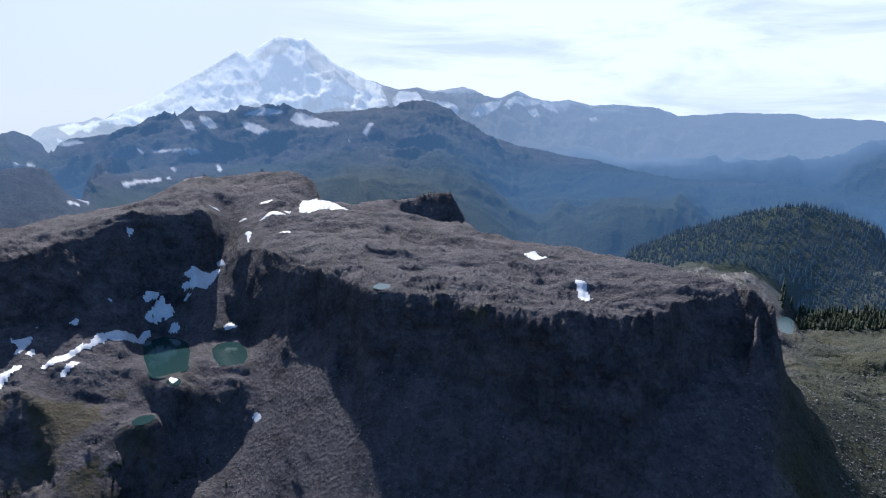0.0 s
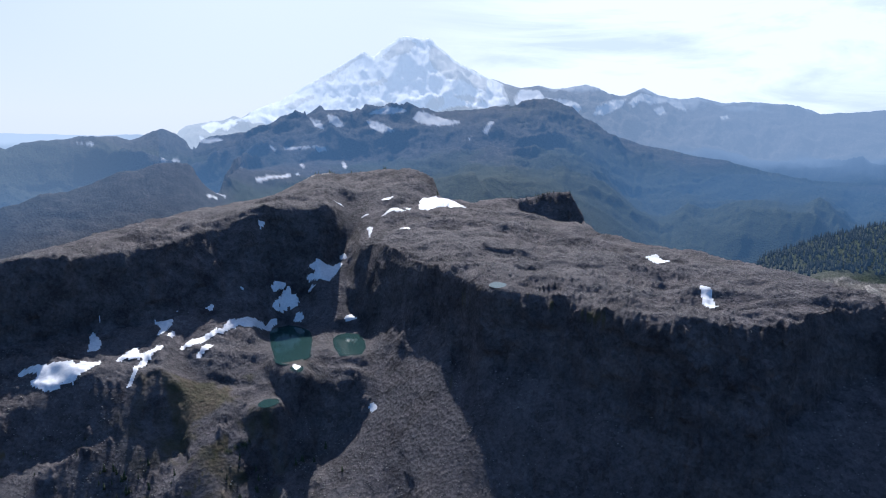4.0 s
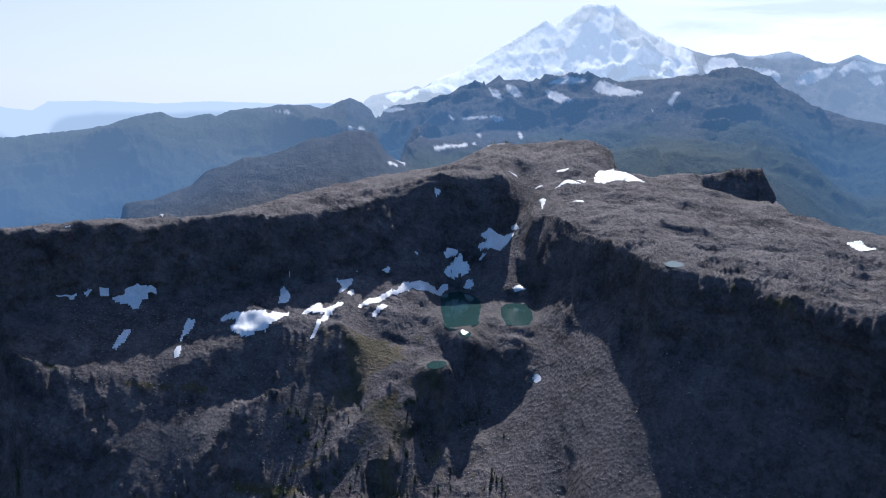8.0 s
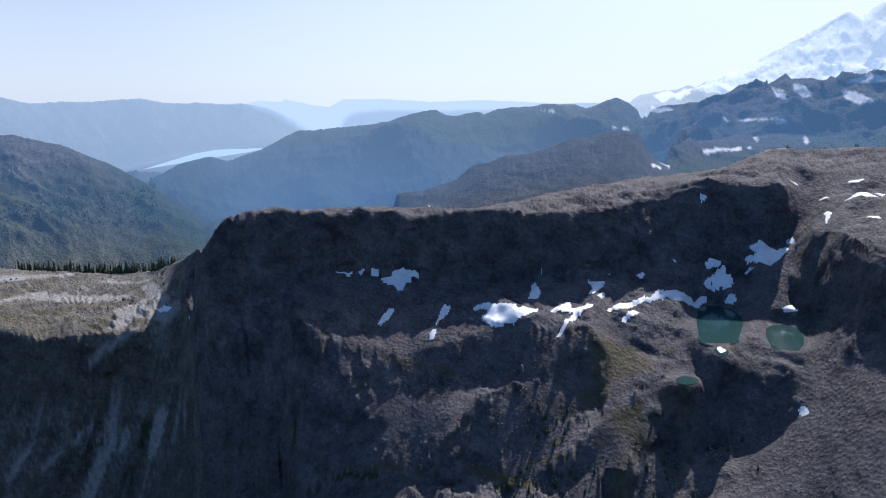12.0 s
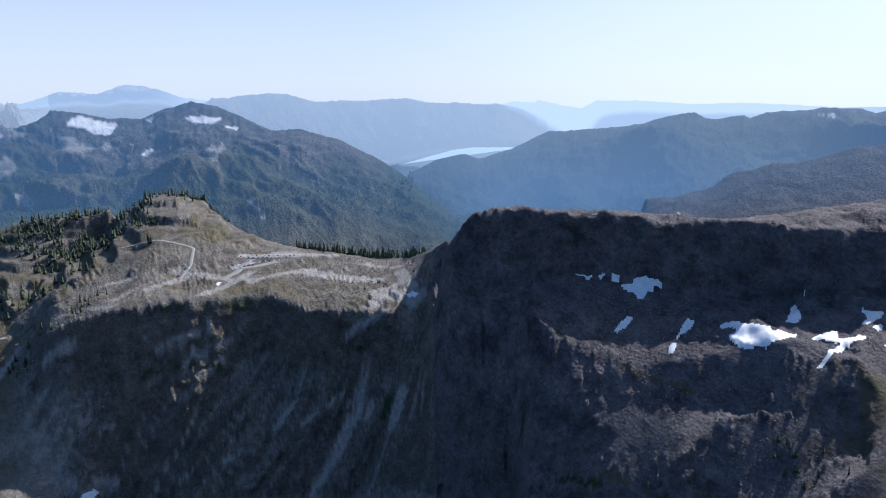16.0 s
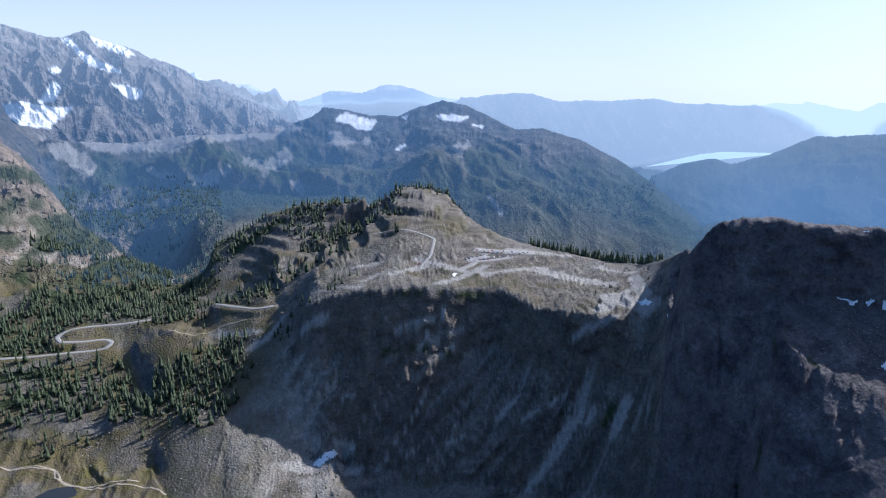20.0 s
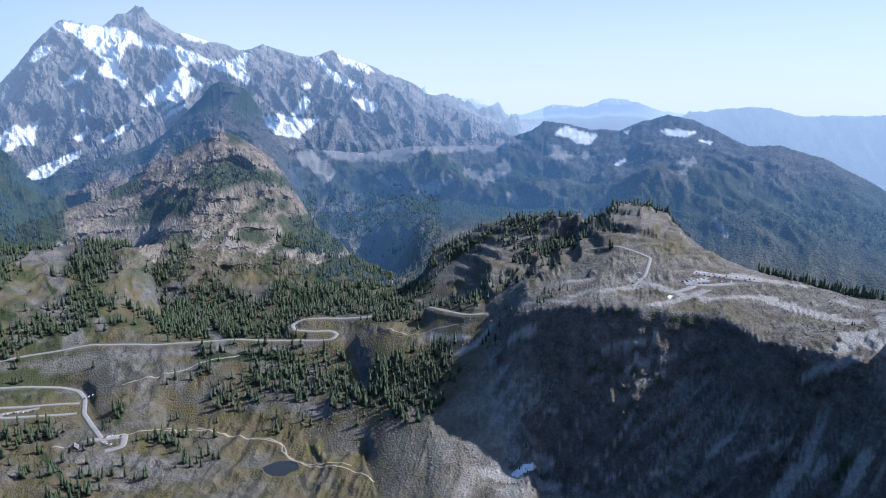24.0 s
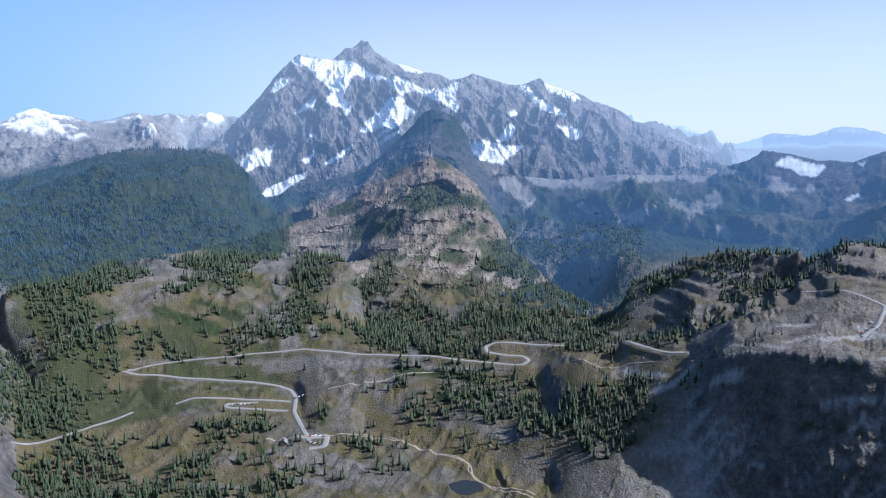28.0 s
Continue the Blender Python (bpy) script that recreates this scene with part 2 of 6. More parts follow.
contour("arm_crest", [(-824, -1325, 208), (-896, -1332, 204), (-986, -1334, 204), (-1080, -1328, 218), (-1166, -1320, 223), (-1282, -1315, 219), (-1403, -1300, 221), (-1527, -1273, 235), (-1636, -1240, 255), (-1727, -1207, 280), (-1800, -1176, 307), (-1875, -1142, 340), (-1949, -1104, 375), (-2023, -1063, 414), (-2059, -1041, 427), (-2090, -996, 411), (-2068, -917, 365), (-2051, -861, 322), (-2037, -818, 269), (-2022, -774, 212), (-2005, -740, 165), (-1947, -666, 128), (-1887, -595, 96), (-1793, -495, 73), (-1683, -394, 73)], behind=(1.06, 90))
contour("arm_face", [(-1233, -956, 183), (-1306, -887, 214), (-1413, -804, 221), (-1515, -708, 219), (-1573, -645, 187)])
contour("arm_foot", [(-1249, -794, 121), (-1248, -634, 110), (-1293, -481, 123)])
contour("arm_peak", [(-2076, -1726, 225), (-2136, -1667, 284), (-2197, -1608, 320), (-2285, -1515, 338), (-2342, -1450, 372), (-2398, -1381, 442), (-2452, -1311, 526), (-2471, -1285, 567), (-2490, -1258, 588), (-2497, -1201, 579), (-2502, -1156, 559), (-2505, -1118, 509), (-2507, -1095, 441), (-2509, -1066, 382), (-2513, -998, 324)], behind=(1.04, 80))
contour("creek", [(-1439, -348, 116), (-1612, -352, 110), (-1865, -365, 113), (-2137, -523, 134), (-2488, -756, 144)])
contour("wood_hill", [(-1421, -2528, 303), (-1561, -2444, 333), (-1643, -2381, 363), (-1727, -2313, 395), (-1811, -2239, 427), (-1886, -2167, 442), (-1974, -2077, 447), (-2054, -1989, 433), (-2112, -1919, 417), (-2155, -1865, 341), (-2089, -1710, 224)], behind=(1.05, 80))
contour("wood_foot", [(-1032, -1655, 160), (-1181, -1552, 183), (-1502, -1538, 197)])
contour("cirque_crest", [(-2792, -1096, 334), (-2825, -1009, 318), (-2882, -832, 305), (-2937, -614, 330), (-2973, -399, 328), (-2994, -195, 376), (-2986, -285, 325), (-2997, -144, 392), (-2998, -97, 430), (-3000, -28, 420), (-2949, 87, 396), (-2893, 197, 393), (-2886, 286, 430), (-2876, 374, 453), (-2814, 454, 437), (-2692, 562, 377), (-2630, 612, 349), (-2557, 696, 356), (-2423, 795, 322), (-2286, 881, 268), (-2161, 924, 220), (-1912, 984, 128)], behind=(1.05, 110))
contour("cirque_foot", [(-2504, -1010, 206), (-2499, -717, 174), (-2447, -510, 179), (-2340, -211, 172), (-2245, 154, 164)])
contour("rock_peak_crest", [(-2664, -2717, 365), (-2779, -2661, 436), (-2858, -2619, 499), (-3015, -2526, 670), (-3094, -2474, 787), (-3193, -2407, 901), (-3223, -2386, 914), (-3298, -2333, 892), (-3361, -2286, 890), (-3412, -2246, 952), (-3450, -2216, 960), (-3495, -2178, 1005), (-3511, -2152, 987), (-3526, -2120, 939), (-3571, -2023, 869), (-3590, -1980, 869), (-3639, -1866, 825), (-3673, -1778, 812), (-3689, -1734, 785), (-3710, -1675, 790), (-3730, -1615, 814), (-3781, -1451, 760), (-3797, -1391, 750), (-3813, -1330, 758), (-3830, -1261, 784), (-3837, -1224, 753), (-3858, -1023, 689), (-3862, -977, 658), (-3865, -931, 652), (-3869, -809, 596), (-3870, -763, 555), (-3871, -689, 536), (-3868, -569, 471), (-3848, -310, 358)], behind=(1.04, 150))
contour("rock_peak_foot", [(-2482, -2250, 250), (-2491, -2164, 189), (-2586, -2050, 223), (-2694, -1817, 273), (-2872, -1626, 357), (-3043, -1278, 329), (-3266, -944, 312), (-3469, -466, 311)])
contour("icefields", [(-2322, -3855, 590), (-2446, -3777, 562), (-2514, -3732, 606), (-2585, -3683, 634), (-2644, -3641, 602), (-2709, -3593, 593), (-2796, -3526, 563), (-2886, -3453, 578), (-2976, -3375, 617), (-3042, -3316, 592), (-3109, -3253, 611), (-3186, -3178, 595), (-3267, -3094, 618), (-3327, -3030, 596), (-3391, -2958, 579)], behind=(1.04, 100))
contour("far_range", [(-4788, -941, 558), (-4825, -733, 539), (-4844, -596, 520), (-4858, -458, 449), (-4824, -803, 528), (-4841, -693, 527), (-4854, -595, 510), (-4864, -499, 460), (-4875, -385, 409), (-4883, -259, 430), (-4889, -112, 482), (-4889, 99, 469), (-4886, 202, 502), (-4883, 270, 519), (-4877, 355, 511), (-4867, 473, 482), (-4856, 574, 438), (-4838, 714, 422), (-4787, 999, 404), (-4653, 1502, 391), (-4449, 2030, 385), (-4188, 2525, 378), (-4071, 2709, 396), (-4157, 2575, 397), (-4064, 2720, 422), (-3965, 2862, 406), (-3860, 3003, 389), (-3699, 3199, 393), (-3447, 3469, 370), (-3255, 3649, 379), (-3024, 3843, 369), (-2812, 4001, 352), (-2625, 4126, 359), (-2401, 4260, 328)])
contour("lake_range", [(-4529, 806, 439), (-4447, 691, 442), (-4418, 855, 453), (-4383, 1021, 468), (-4358, 1120, 460), (-4323, 1251, 415), (-4260, 1449, 413), (-4189, 1644, 418), (-4122, 1805, 427), (-4079, 1900, 402), (-3972, 2116, 394), (-3871, 2295, 386), (-3901, 2413, 378), (-3869, 2467, 367), (-3785, 2601, 317), (-3713, 2709, 273), (-3616, 2843, 218)])
contour("sw_ridge", [(-2566, 1120, 165), (-2611, 1262, 210), (-2561, 1361, 235), (-2529, 1419, 216), (-2544, 1589, 249), (-2467, 1708, 317), (-2355, 1858, 326), (-2235, 2001, 348), (-2163, 2006, 370), (-2132, 2049, 381), (-2099, 2092, 393), (-2083, 2114, 395), (-2056, 2148, 373), (-2027, 2183, 369), (-1996, 2219, 380), (-1968, 2251, 383), (-1952, 2269, 372), (-1918, 2306, 394), (-1876, 2349, 401), (-1818, 2406, 403), (-1779, 2442, 413), (-1741, 2477, 410), (-1684, 2525, 410), (-1652, 2552, 394), (-1630, 2579, 402), (-1591, 2623, 428), (-1567, 2650, 436), (-1544, 2675, 424), (-1504, 2718, 402)], behind=(1.05, 150))
contour("near_ridge", [(-1260, 1141, 250), (-1230, 1197, 250), (-1207, 1236, 263), (-1182, 1275, 277), (-1165, 1301, 305), (-1151, 1321, 312), (-1137, 1340, 313), (-1110, 1375, 332), (-1079, 1413, 332), (-1046, 1452, 345), (-1019, 1482, 360), (-1005, 1496, 369), (-972, 1529, 373), (-942, 1558, 385), (-917, 1581, 388), (-891, 1603, 383), (-881, 1612, 373), (-874, 1618, 349), (-858, 1628, 323), (-836, 1639, 301)], behind=(1.08, 130))
contour("west_ridge", [(-1470, 2752, 397), (-1312, 2831, 418), (-1259, 2855, 413), (-1103, 2918, 443), (-1069, 2931, 485), (-1016, 2950, 527), (-998, 2956, 504), (-932, 2978, 510), (-886, 2992, 491), (-839, 3005, 486), (-758, 3027, 510), (-688, 3043, 512), (-570, 3067, 495), (-476, 3083, 499), (-406, 3093, 494), (-336, 3102, 508), (-216, 3113, 510), (-175, 3115, 533), (-112, 3118, 546), (7, 3120, 493), (109, 3118, 462), (144, 3117, 430), (187, 3091, 404), (310, 3010, 364), (403, 2940, 352), (490, 2867, 332), (585, 2777, 320), (698, 2654, 292), (813, 2540, 275), (949, 2330, 280), (1016, 2197, 288), (1057, 2101, 281), (1097, 1988, 262), (1141, 1822, 217)], behind=(1.06, 120))
contour("west_basin", [(-852, 1698, 311), (-921, 1998, 316), (-722, 2394, 334), (-301, 2078, 324), (-179, 1691, 312)])
contour("west_slope", [(211, 2290, 215), (340, 1971, 193), (598, 1803, 234)])
contour("volcano_crest", [(-1999, 3523, 397), (-1966, 3560, 426), (-1823, 3716, 457), (-1792, 3747, 476), (-1764, 3775, 463), (-1690, 3845, 515), (-1584, 3926, 556), (-1168, 4198, 840), (-1120, 4225, 812), (-975, 4302, 927), (-945, 4318, 937), (-846, 4336, 913), (-807, 4343, 922), (-664, 4365, 799), (-465, 4387, 690), (-268, 4400, 630), (-156, 4404, 641), (-91, 4404, 625), (3, 4404, 627), (119, 4400, 650), (297, 4388, 583), (347, 4384, 579), (447, 4373, 624), (530, 4362, 583), (644, 4344, 561), (739, 4327, 572), (889, 4295, 532), (990, 4271, 543), (1230, 4172, 521), (1335, 4140, 477), (1588, 4050, 493), (1874, 3926, 494), (1973, 3877, 470), (2262, 3716, 455)], behind=(1.03, 150))
contour("volcano_foot", [(-1533, 3368, 398), (-1058, 3545, 441), (-524, 3663, 444), (-98, 3699, 452), (333, 3685, 368), (866, 3494, 280), (1242, 3057, 237), (1530, 2696, 184)])
contour("woods_hill_west", [(330, 1258, 261), (410, 1234, 299), (486, 1206, 328), (541, 1182, 348), (586, 1160, 357), (622, 1141, 352), (688, 1103, 326)], behind=(1.12, 90))
contour("woods_hill_foot", [(483, 943, 233), (571, 893, 248)])
contour("east_rim", [(-599, 331, 389), (-563, 362, 394), (-544, 375, 393), (-514, 405, 390), (-497, 432, 392), (-474, 453, 387), (-456, 481, 390), (-424, 510, 387), (-387, 545, 388), (-355, 583, 392), (-330, 640, 398), (-310, 653, 406), (-286, 669, 413), (-249, 685, 411), (-228, 697, 414)])
contour("east_foot", [(-588, 300, 327), (-564, 323, 328), (-526, 373, 332), (-498, 405, 333), (-458, 447, 329), (-425, 479, 328), (-384, 515, 328), (-339, 543, 330), (-330, 562, 336), (-308, 578, 336), (-293, 605, 347), (-280, 639, 361), (-254, 655, 363), (-236, 648, 357)])
contour("ap_slope_foot", [(-782, -22, 69), (-721, 63, 84), (-665, 143, 97), (-602, 214, 116), (-531, 272, 143), (-459, 288, 180)])
contour("meadow_low", [(-728, -1052, 85), (-805, -948, 75), (-721, -797, 59), (-793, -606, 58), (-869, -499, 56), (-814, -340, 50), (-837, -247, 56)])
contour("meadow_front", [(-558, -918, 38), (-617, -793, 38), (-673, -647, 40), (-731, -489, 44)])
contour("terrace", [(-930, -638, 92), (-961, -550, 86), (-999, -467, 96), (-1027, -381, 100), (-985, -293, 84)])
contour("road_upper", [(-836, -1014, 100), (-903, -943, 105), (-968, -845, 112), (-1011, -764, 117), (-1032, -658, 119), (-1065, -541, 121), (-1076, -419, 122), (-1092, -370, 124), (-1103, -410, 130), (-1099, -449, 134), (-1133, -453, 138), (-1162, -329, 142), (-1210, -242, 147), (-1149, -128, 160)])
contour("road_lower", [(-836, -1014, 100), (-876, -892, 88), (-930, -777, 78), (-920, -723, 72), (-832, -645, 61), (-796, -598, 58)])
contour("slope_bottom", [(-414, 280, 200), (-358, 307, 217), (-309, 344, 227), (-261, 374, 239), (-212, 395, 254), (-225, 385, 231), (-167, 398, 237), (-92, 408, 250)])
contour("nw_talus_foot", [(-56, 401, 279), (5, 392, 285), (70, 379, 293), (130, 365, 300), (196, 369, 297)])
contour("knob_foot", [(-45, 781, 395), (-27, 778, 394), (-9, 775, 390), (14, 772, 385), (28, 764, 380)])
contour("saddle_front", [(-153, 724, 405), (-127, 734, 405), (-94, 744, 406), (-57, 748, 405), (-14, 750, 398)])
contour("saddle_back", [(-144, 777, 415), (-129, 779, 413), (-100, 784, 407), (-72, 792, 411), (-23, 800, 416)], behind=(1.07, 80))
contour("ap_spur", [(-951, -88, 174), (-991, -137, 165), (-1022, -192, 141), (-1064, -278, 153), (-1062, -322, 136)])
contour("talus_foot", [(-906, -321, 89), (-884, -201, 100), (-841, -92, 111), (-794, -48, 78), (-730, -108, 71)])
contour("east_end", [(-609, 336, 388), (-608, 326, 383), (-609, 317, 374), (-607, 311, 365), (-628, 309, 349)], behind=(1.05, 70))
contour("meadow", [(-884, -564, 54), (-866, -495, 54), (-843, -339, 56), (-756, -217, 58)])
contour("bench_lip", [(-510, 338, 324), (-490, 329, 313), (-460, 337, 302), (-432, 357, 297), (-405, 377, 292), (-388, 398, 300), (-367, 429, 308), (-338, 450, 312), (-313, 452, 306), (-293, 473, 316), (-263, 466, 294)])
contour("pond_lip", [(-236, 441, 286), (-227, 468, 291), (-211, 492, 296), (-186, 507, 300), (-160, 516, 304), (-136, 517, 302)])
contour("pond_cliff_foot", [(-212, 431, 260), (-197, 446, 252), (-173, 469, 256), (-149, 490, 273), (-125, 496, 297)])
contour("bench_base", [(-451, 307, 265), (-410, 339, 270), (-369, 380, 273), (-339, 405, 276), (-304, 429, 283)])
contour("spur_one", [(-274, 454, 288), (-302, 425, 282), (-323, 401, 276), (-335, 382, 273), (-335, 350, 256), (-343, 327, 226)])
contour("spur_two", [(-235, 439, 283), (-250, 401, 264), (-269, 373, 241), (-285, 353, 223)])
contour("spur_hollow", [(-258, 437, 270), (-278, 406, 261), (-294, 372, 244), (-306, 344, 222)])
contour("lake_range_foot", [(-3952, 621, 64), (-3904, 1252, 69), (-3859, 1581, 74), (-3775, 1795, 127), (-3641, 2054, 147), (-3509, 2308, 179), (-3425, 2516, 199)])
contour("pond_floor", [(-218, 509, 308), (-192, 519, 308), (-173, 535, 308), (-154, 544, 310)])
contour("pond_back", [(-261, 595, 317), (-236, 605, 318), (-196, 587, 317), (-168, 589, 318)])
contour("pond_slope", [(-308, 529, 318), (-292, 552, 324), (-272, 608, 331), (-235, 634, 333)])
contour("knoll_hollow", [(-1333, 75, 291), (-1329, 40, 272), (-1318, -11, 251), (-1288, -71, 235), (-1233, -128, 224)])
contour("knoll_rib", [(-1293, 131, 319), (-1231, 103, 302), (-1192, 78, 289), (-1159, 54, 277), (-1110, 1, 254), (-1058, -58, 238)])
contour("pond_talus", [(-194, 626, 329), (-170, 588, 319), (-155, 580, 326), (-141, 573, 334), (-123, 548, 336), (-101, 535, 339), (-84, 509, 344)])
contour("valley_nw", [(-786, -1281, 125), (-738, -1123, 80)])

ring(-38, 322, 31, 120)
ring(-38, 60, 250, 190)
ring(60, 100, 380, 20)
ring(100, 152, 600, 30)
ring(2, 62, 1200, 140)
ring(26, 64, 2260, 60)
ring(66, 90, 1750, 60)
ring(-38, -6, 1650, 90)
ring(34, 62, 3520, 60)
ring(66, 92, 3450, 120)
ring(150, 168, 800, 60)
ring(150, 168, 1200, 130)
ring(180, 300, 500, 250)
ring(180, 300, 1200, 560)
ring(170, 306, 3000, 500)
ring(154, 320, 4700, 620)


def relax():
    """Heights between the held lines, by relaxation from a coarse grid to the full one."""
    z = None
    for k in (16, 8, 4, 2, 1):
        na, nr = -(-NA // k), -(-NR // k)
        pad = lambda g: np.pad(g, ((0, na * k - NA), (0, nr * k - NR))).reshape(na, k, nr, k).sum((1, 3))
        w, h = pad(weight), pad(held)
        fixed = w > 0
        value = np.where(fixed, h / np.maximum(w, 1e-9), 0)
        if z is None:
            z = np.full((na, nr), value[fixed].mean())
        else:
            z = np.repeat(np.repeat(z, 2, 0), 2, 1)[:na, :nr]
            z = np.pad(z, ((0, na - z.shape[0]), (0, nr - z.shape[1])), mode="edge")
        for it in range({16: 2500, 8: 900, 4: 350, 2: 120, 1: 30}[k]):
            z = np.where(fixed, value, z)
            up = np.roll(z, 1, 0) + np.roll(z, -1, 0)
            side = np.concatenate([z[:, :1], z[:, :-1]], 1) + np.concatenate([z[:, 1:], z[:, -1:]], 1)
            lap = 0.25 * (up + side) - z
            lap = np.where(fixed, 0.3, 1.0) * lap
            if k > 1:
                lap2 = 0.25 * (np.roll(lap, 1, 0) + np.roll(lap, -1, 0) + np.concatenate([lap[:, :1], lap[:, :-1]], 1)
                               + np.concatenate([lap[:, 1:], lap[:, -1:]], 1)) - lap
                z = z + 0.3 * lap - 0.28 * lap2
            else:
                z = z + lap
        z = np.where(fixed, value, z)
    for it in range(2):     # takes the knife edge off the held lines
        z = 0.5 * z + 0.125 * (np.roll(z, 1, 0) + np.roll(z, -1, 0)
                               + np.concatenate([z[:, :1], z[:, :-1]], 1) + np.concatenate([z[:, 1:], z[:, -1:]], 1))
    return z


TABLE = np.random.default_rng(7).random((256, 256))


def value_noise(x, y):
    xi, yi = np.floor(x).astype(np.int64), np.floor(y).astype(np.int64)
    fx, fy = x - xi, y - yi
    fx, fy = fx * fx * fx * (fx * (fx * 6 - 15) + 10), fy * fy * fy * (fy * (fy * 6 - 15) + 10)
    x0, y0, x1, y1 = xi & 255, yi & 255, (xi + 1) & 255, (yi + 1) & 255
    a = TABLE[x0, y0] * (1 - fx) + TABLE[x1, y0] * fx
    b = TABLE[x0, y1] * (1 - fx) + TABLE[x1, y1] * fx
    return (a * (1 - fy) + b * fy) * 2 - 1


def fractal(x, y, size, octaves, gain=0.5, ridged=False):
    """Noise of unit height; size is its longest wave in metres. ridged: sharp crests, round hollows."""
    total, amp, norm = 0.0, 1.0, 0.0
    for o in range(octaves):
        c, s = math.cos(o * 1.3 + 0.4), math.sin(o * 1.3 + 0.4)
        k = 2.03 ** o / size
        n = value_noise((x * c - y * s) * k + 17.3 * o, (x * s + y * c) * k + 9.1 * o)
        total = total + amp * (1 - 2 * np.abs(n) if ridged else n)
        norm += amp
        amp *= gain
    return total / norm


def smooth(v, a, b):
    t = np.clip((v - a) / (b - a), 0, 1)
    return t * t * (3 - 2 * t)


def box(v, a, b, soft):
    return smooth(v, a - soft, a + soft) * (1 - smooth(v, b - soft, b + soft))


R = np.exp(LNR)[None, :] * np.ones((NA, 1))
A = AZ[:, None] * np.ones((1, NR))
X, Y = -np.sin(np.radians(A)) * R, np.cos(np.radians(A)) * R
Z = relax()


def slope_of(z):
    dr = np.gradient(z, axis=1) / (R * 0.006)
    da = np.gradient(z, axis=0) / (R * np.radians(np.gradient(AZ))[:, None])
    return np.hypot(dr, da)


base_slope = slope_of(Z)
for it in range(14):        # crests keep their lines
    crest = np.maximum(crest, 0.94 * np.maximum.reduce([np.roll(crest, 1, 0), np.roll(crest, -1, 0), np.roll(crest, 1, 1), np.roll(crest, -1, 1)]))
calm = 1 - 0.8 * crest
far = smooth(R, 1500, 2300)
very_far = smooth(R, 3150, 3600)
arc = np.radians(A)
# broken rock of the near ground: swells, lumps, blocks
warp = 14 * fractal(X, Y, 60.0, 3)
swell = fractal(X + warp, Y - warp, 110.0, 3, 0.5, ridged=True)
lumps = fractal(X + warp, Y, 34.0, 3, 0.6, ridged=True)
blocks = fractal(X + 300, Y, 14.0, 2, 0.6)
table = box(A, -45, 64, 2)
streak = fractal(X / 3.2, Y, 26.0, 3, 0.6, ridged=True)
point = box(A, 64, 100, 2)
rugged = 0.5 + 0.9 * box(A, 100, 160, 4) * (1 - smooth(R, 1250, 1500)) + 1.0 * table + 0.45 * point + 0.6 * box(A, 100, 160, 4) * smooth(R, 1250, 1500)
apron = box(A, -32, 15.5, 1) * (1 - smooth(R - np.interp(A, (-30, -26, -21, -13, -6, 1, 9, 14), (500, 490, 450, 405, 425, 470, 515, 552)), -14, 0))
rugged = rugged * (1 - 0.85 * apron)
flat = 1 - smooth(base_slope, 0.28, 0.42)
cliff = smooth(base_slope, 0.85, 1.2)
bare = np.clip(1 - flat - cliff, 0, 1)          # talus lies smooth
Z += (1 - far) * rugged * (0.45 + 0.55 * calm) * (swell * ((2.8 + 0.8 * point) * flat + 1.2 * bare + 3.0 * cliff) + lumps * ((2.0 - 0.6 * point) * flat + 0.6 * bare + 3.4 * cliff)
                                                  + streak * (3.3 - 1.6 * point) * flat + blocks * (0.7 * flat + 0.3 * bare + 2.0 * cliff))
# beds of lava end in ledges here and there
step = 9.0 + 3.0 * fractal(X, Y, 120.0, 2)
level = (Z + 7 * fractal(X, Y + 50, 60.0, 4, 0.6)) / step
ledge = step * (np.floor(level) + smooth(level - np.floor(level), 0.5, 0.85)) - step * level
Z += (1 - far) * 0.45 * (table + 1.3 * point) * ledge * (1 - apron) * (cliff + (0.35 + 0.5 * point) * flat) * smooth(fractal(X + 40, Y, 90.0, 3), -0.1, 0.3) * (1 - 0.6 * crest)
thin = 3.4 + 0.8 * fractal(X, Y + 90, 70.0, 2)
level = (Z + 3.0 * fractal(X + 20, Y, 30.0, 3, 0.6)) / thin
ledge = thin * (np.floor(level) + smooth(level - np.floor(level), 0.62, 0.92)) - thin * level
Z += (1 - far) * 0.8 * (table + 0.8 * point) * ledge * (1 - apron) * flat * smooth(fractal(X - 60, Y, 70.0, 3), -0.35, 0.1) * (1 - 0.6 * crest)
knoll = box(A, 78, 99, 1.5) * box(R, 1130, 1420, 25)
level = (Z + 9 * fractal(X, Y + 20, 90.0, 4, 0.6)) / 17.0
Z += knoll * 0.85 * 17.0 * (np.floor(level) + smooth(level - np.floor(level), 0.55, 0.85) - level) * (1 - 0.5 * crest)
rim_near = box(R - np.interp(A, (55, 66, 68, 72, 75, 78, 84, 89, 92, 94, 98), (800, 860, 760, 775, 800, 862, 870, 900, 930, 950, 960)), -22, 60, 12)
# gullies down the fall line of the slopes that face the basin
lean = arc * 700 + np.interp(A, (58, 66, 72, 80, 95), (0.1, 0.3, 1.0, 1.5, 1.4)) * (R - 700) + 1.5 * warp + 9 * swell
gully = fractal(lean, R * 0.16, 30.0, 4, 0.6, ridged=True)
runnel = fractal(lean * 1.0 + 40, R * 0.05, 15.0, 3, 0.6, ridged=True)
Z += (1 - far) * box(A, 55, 98, 4) * box(base_slope, 0.5, 3, 0.12) * (1 - 0.95 * rim_near) * (8.5 * gully + 2.5 * runnel) * calm
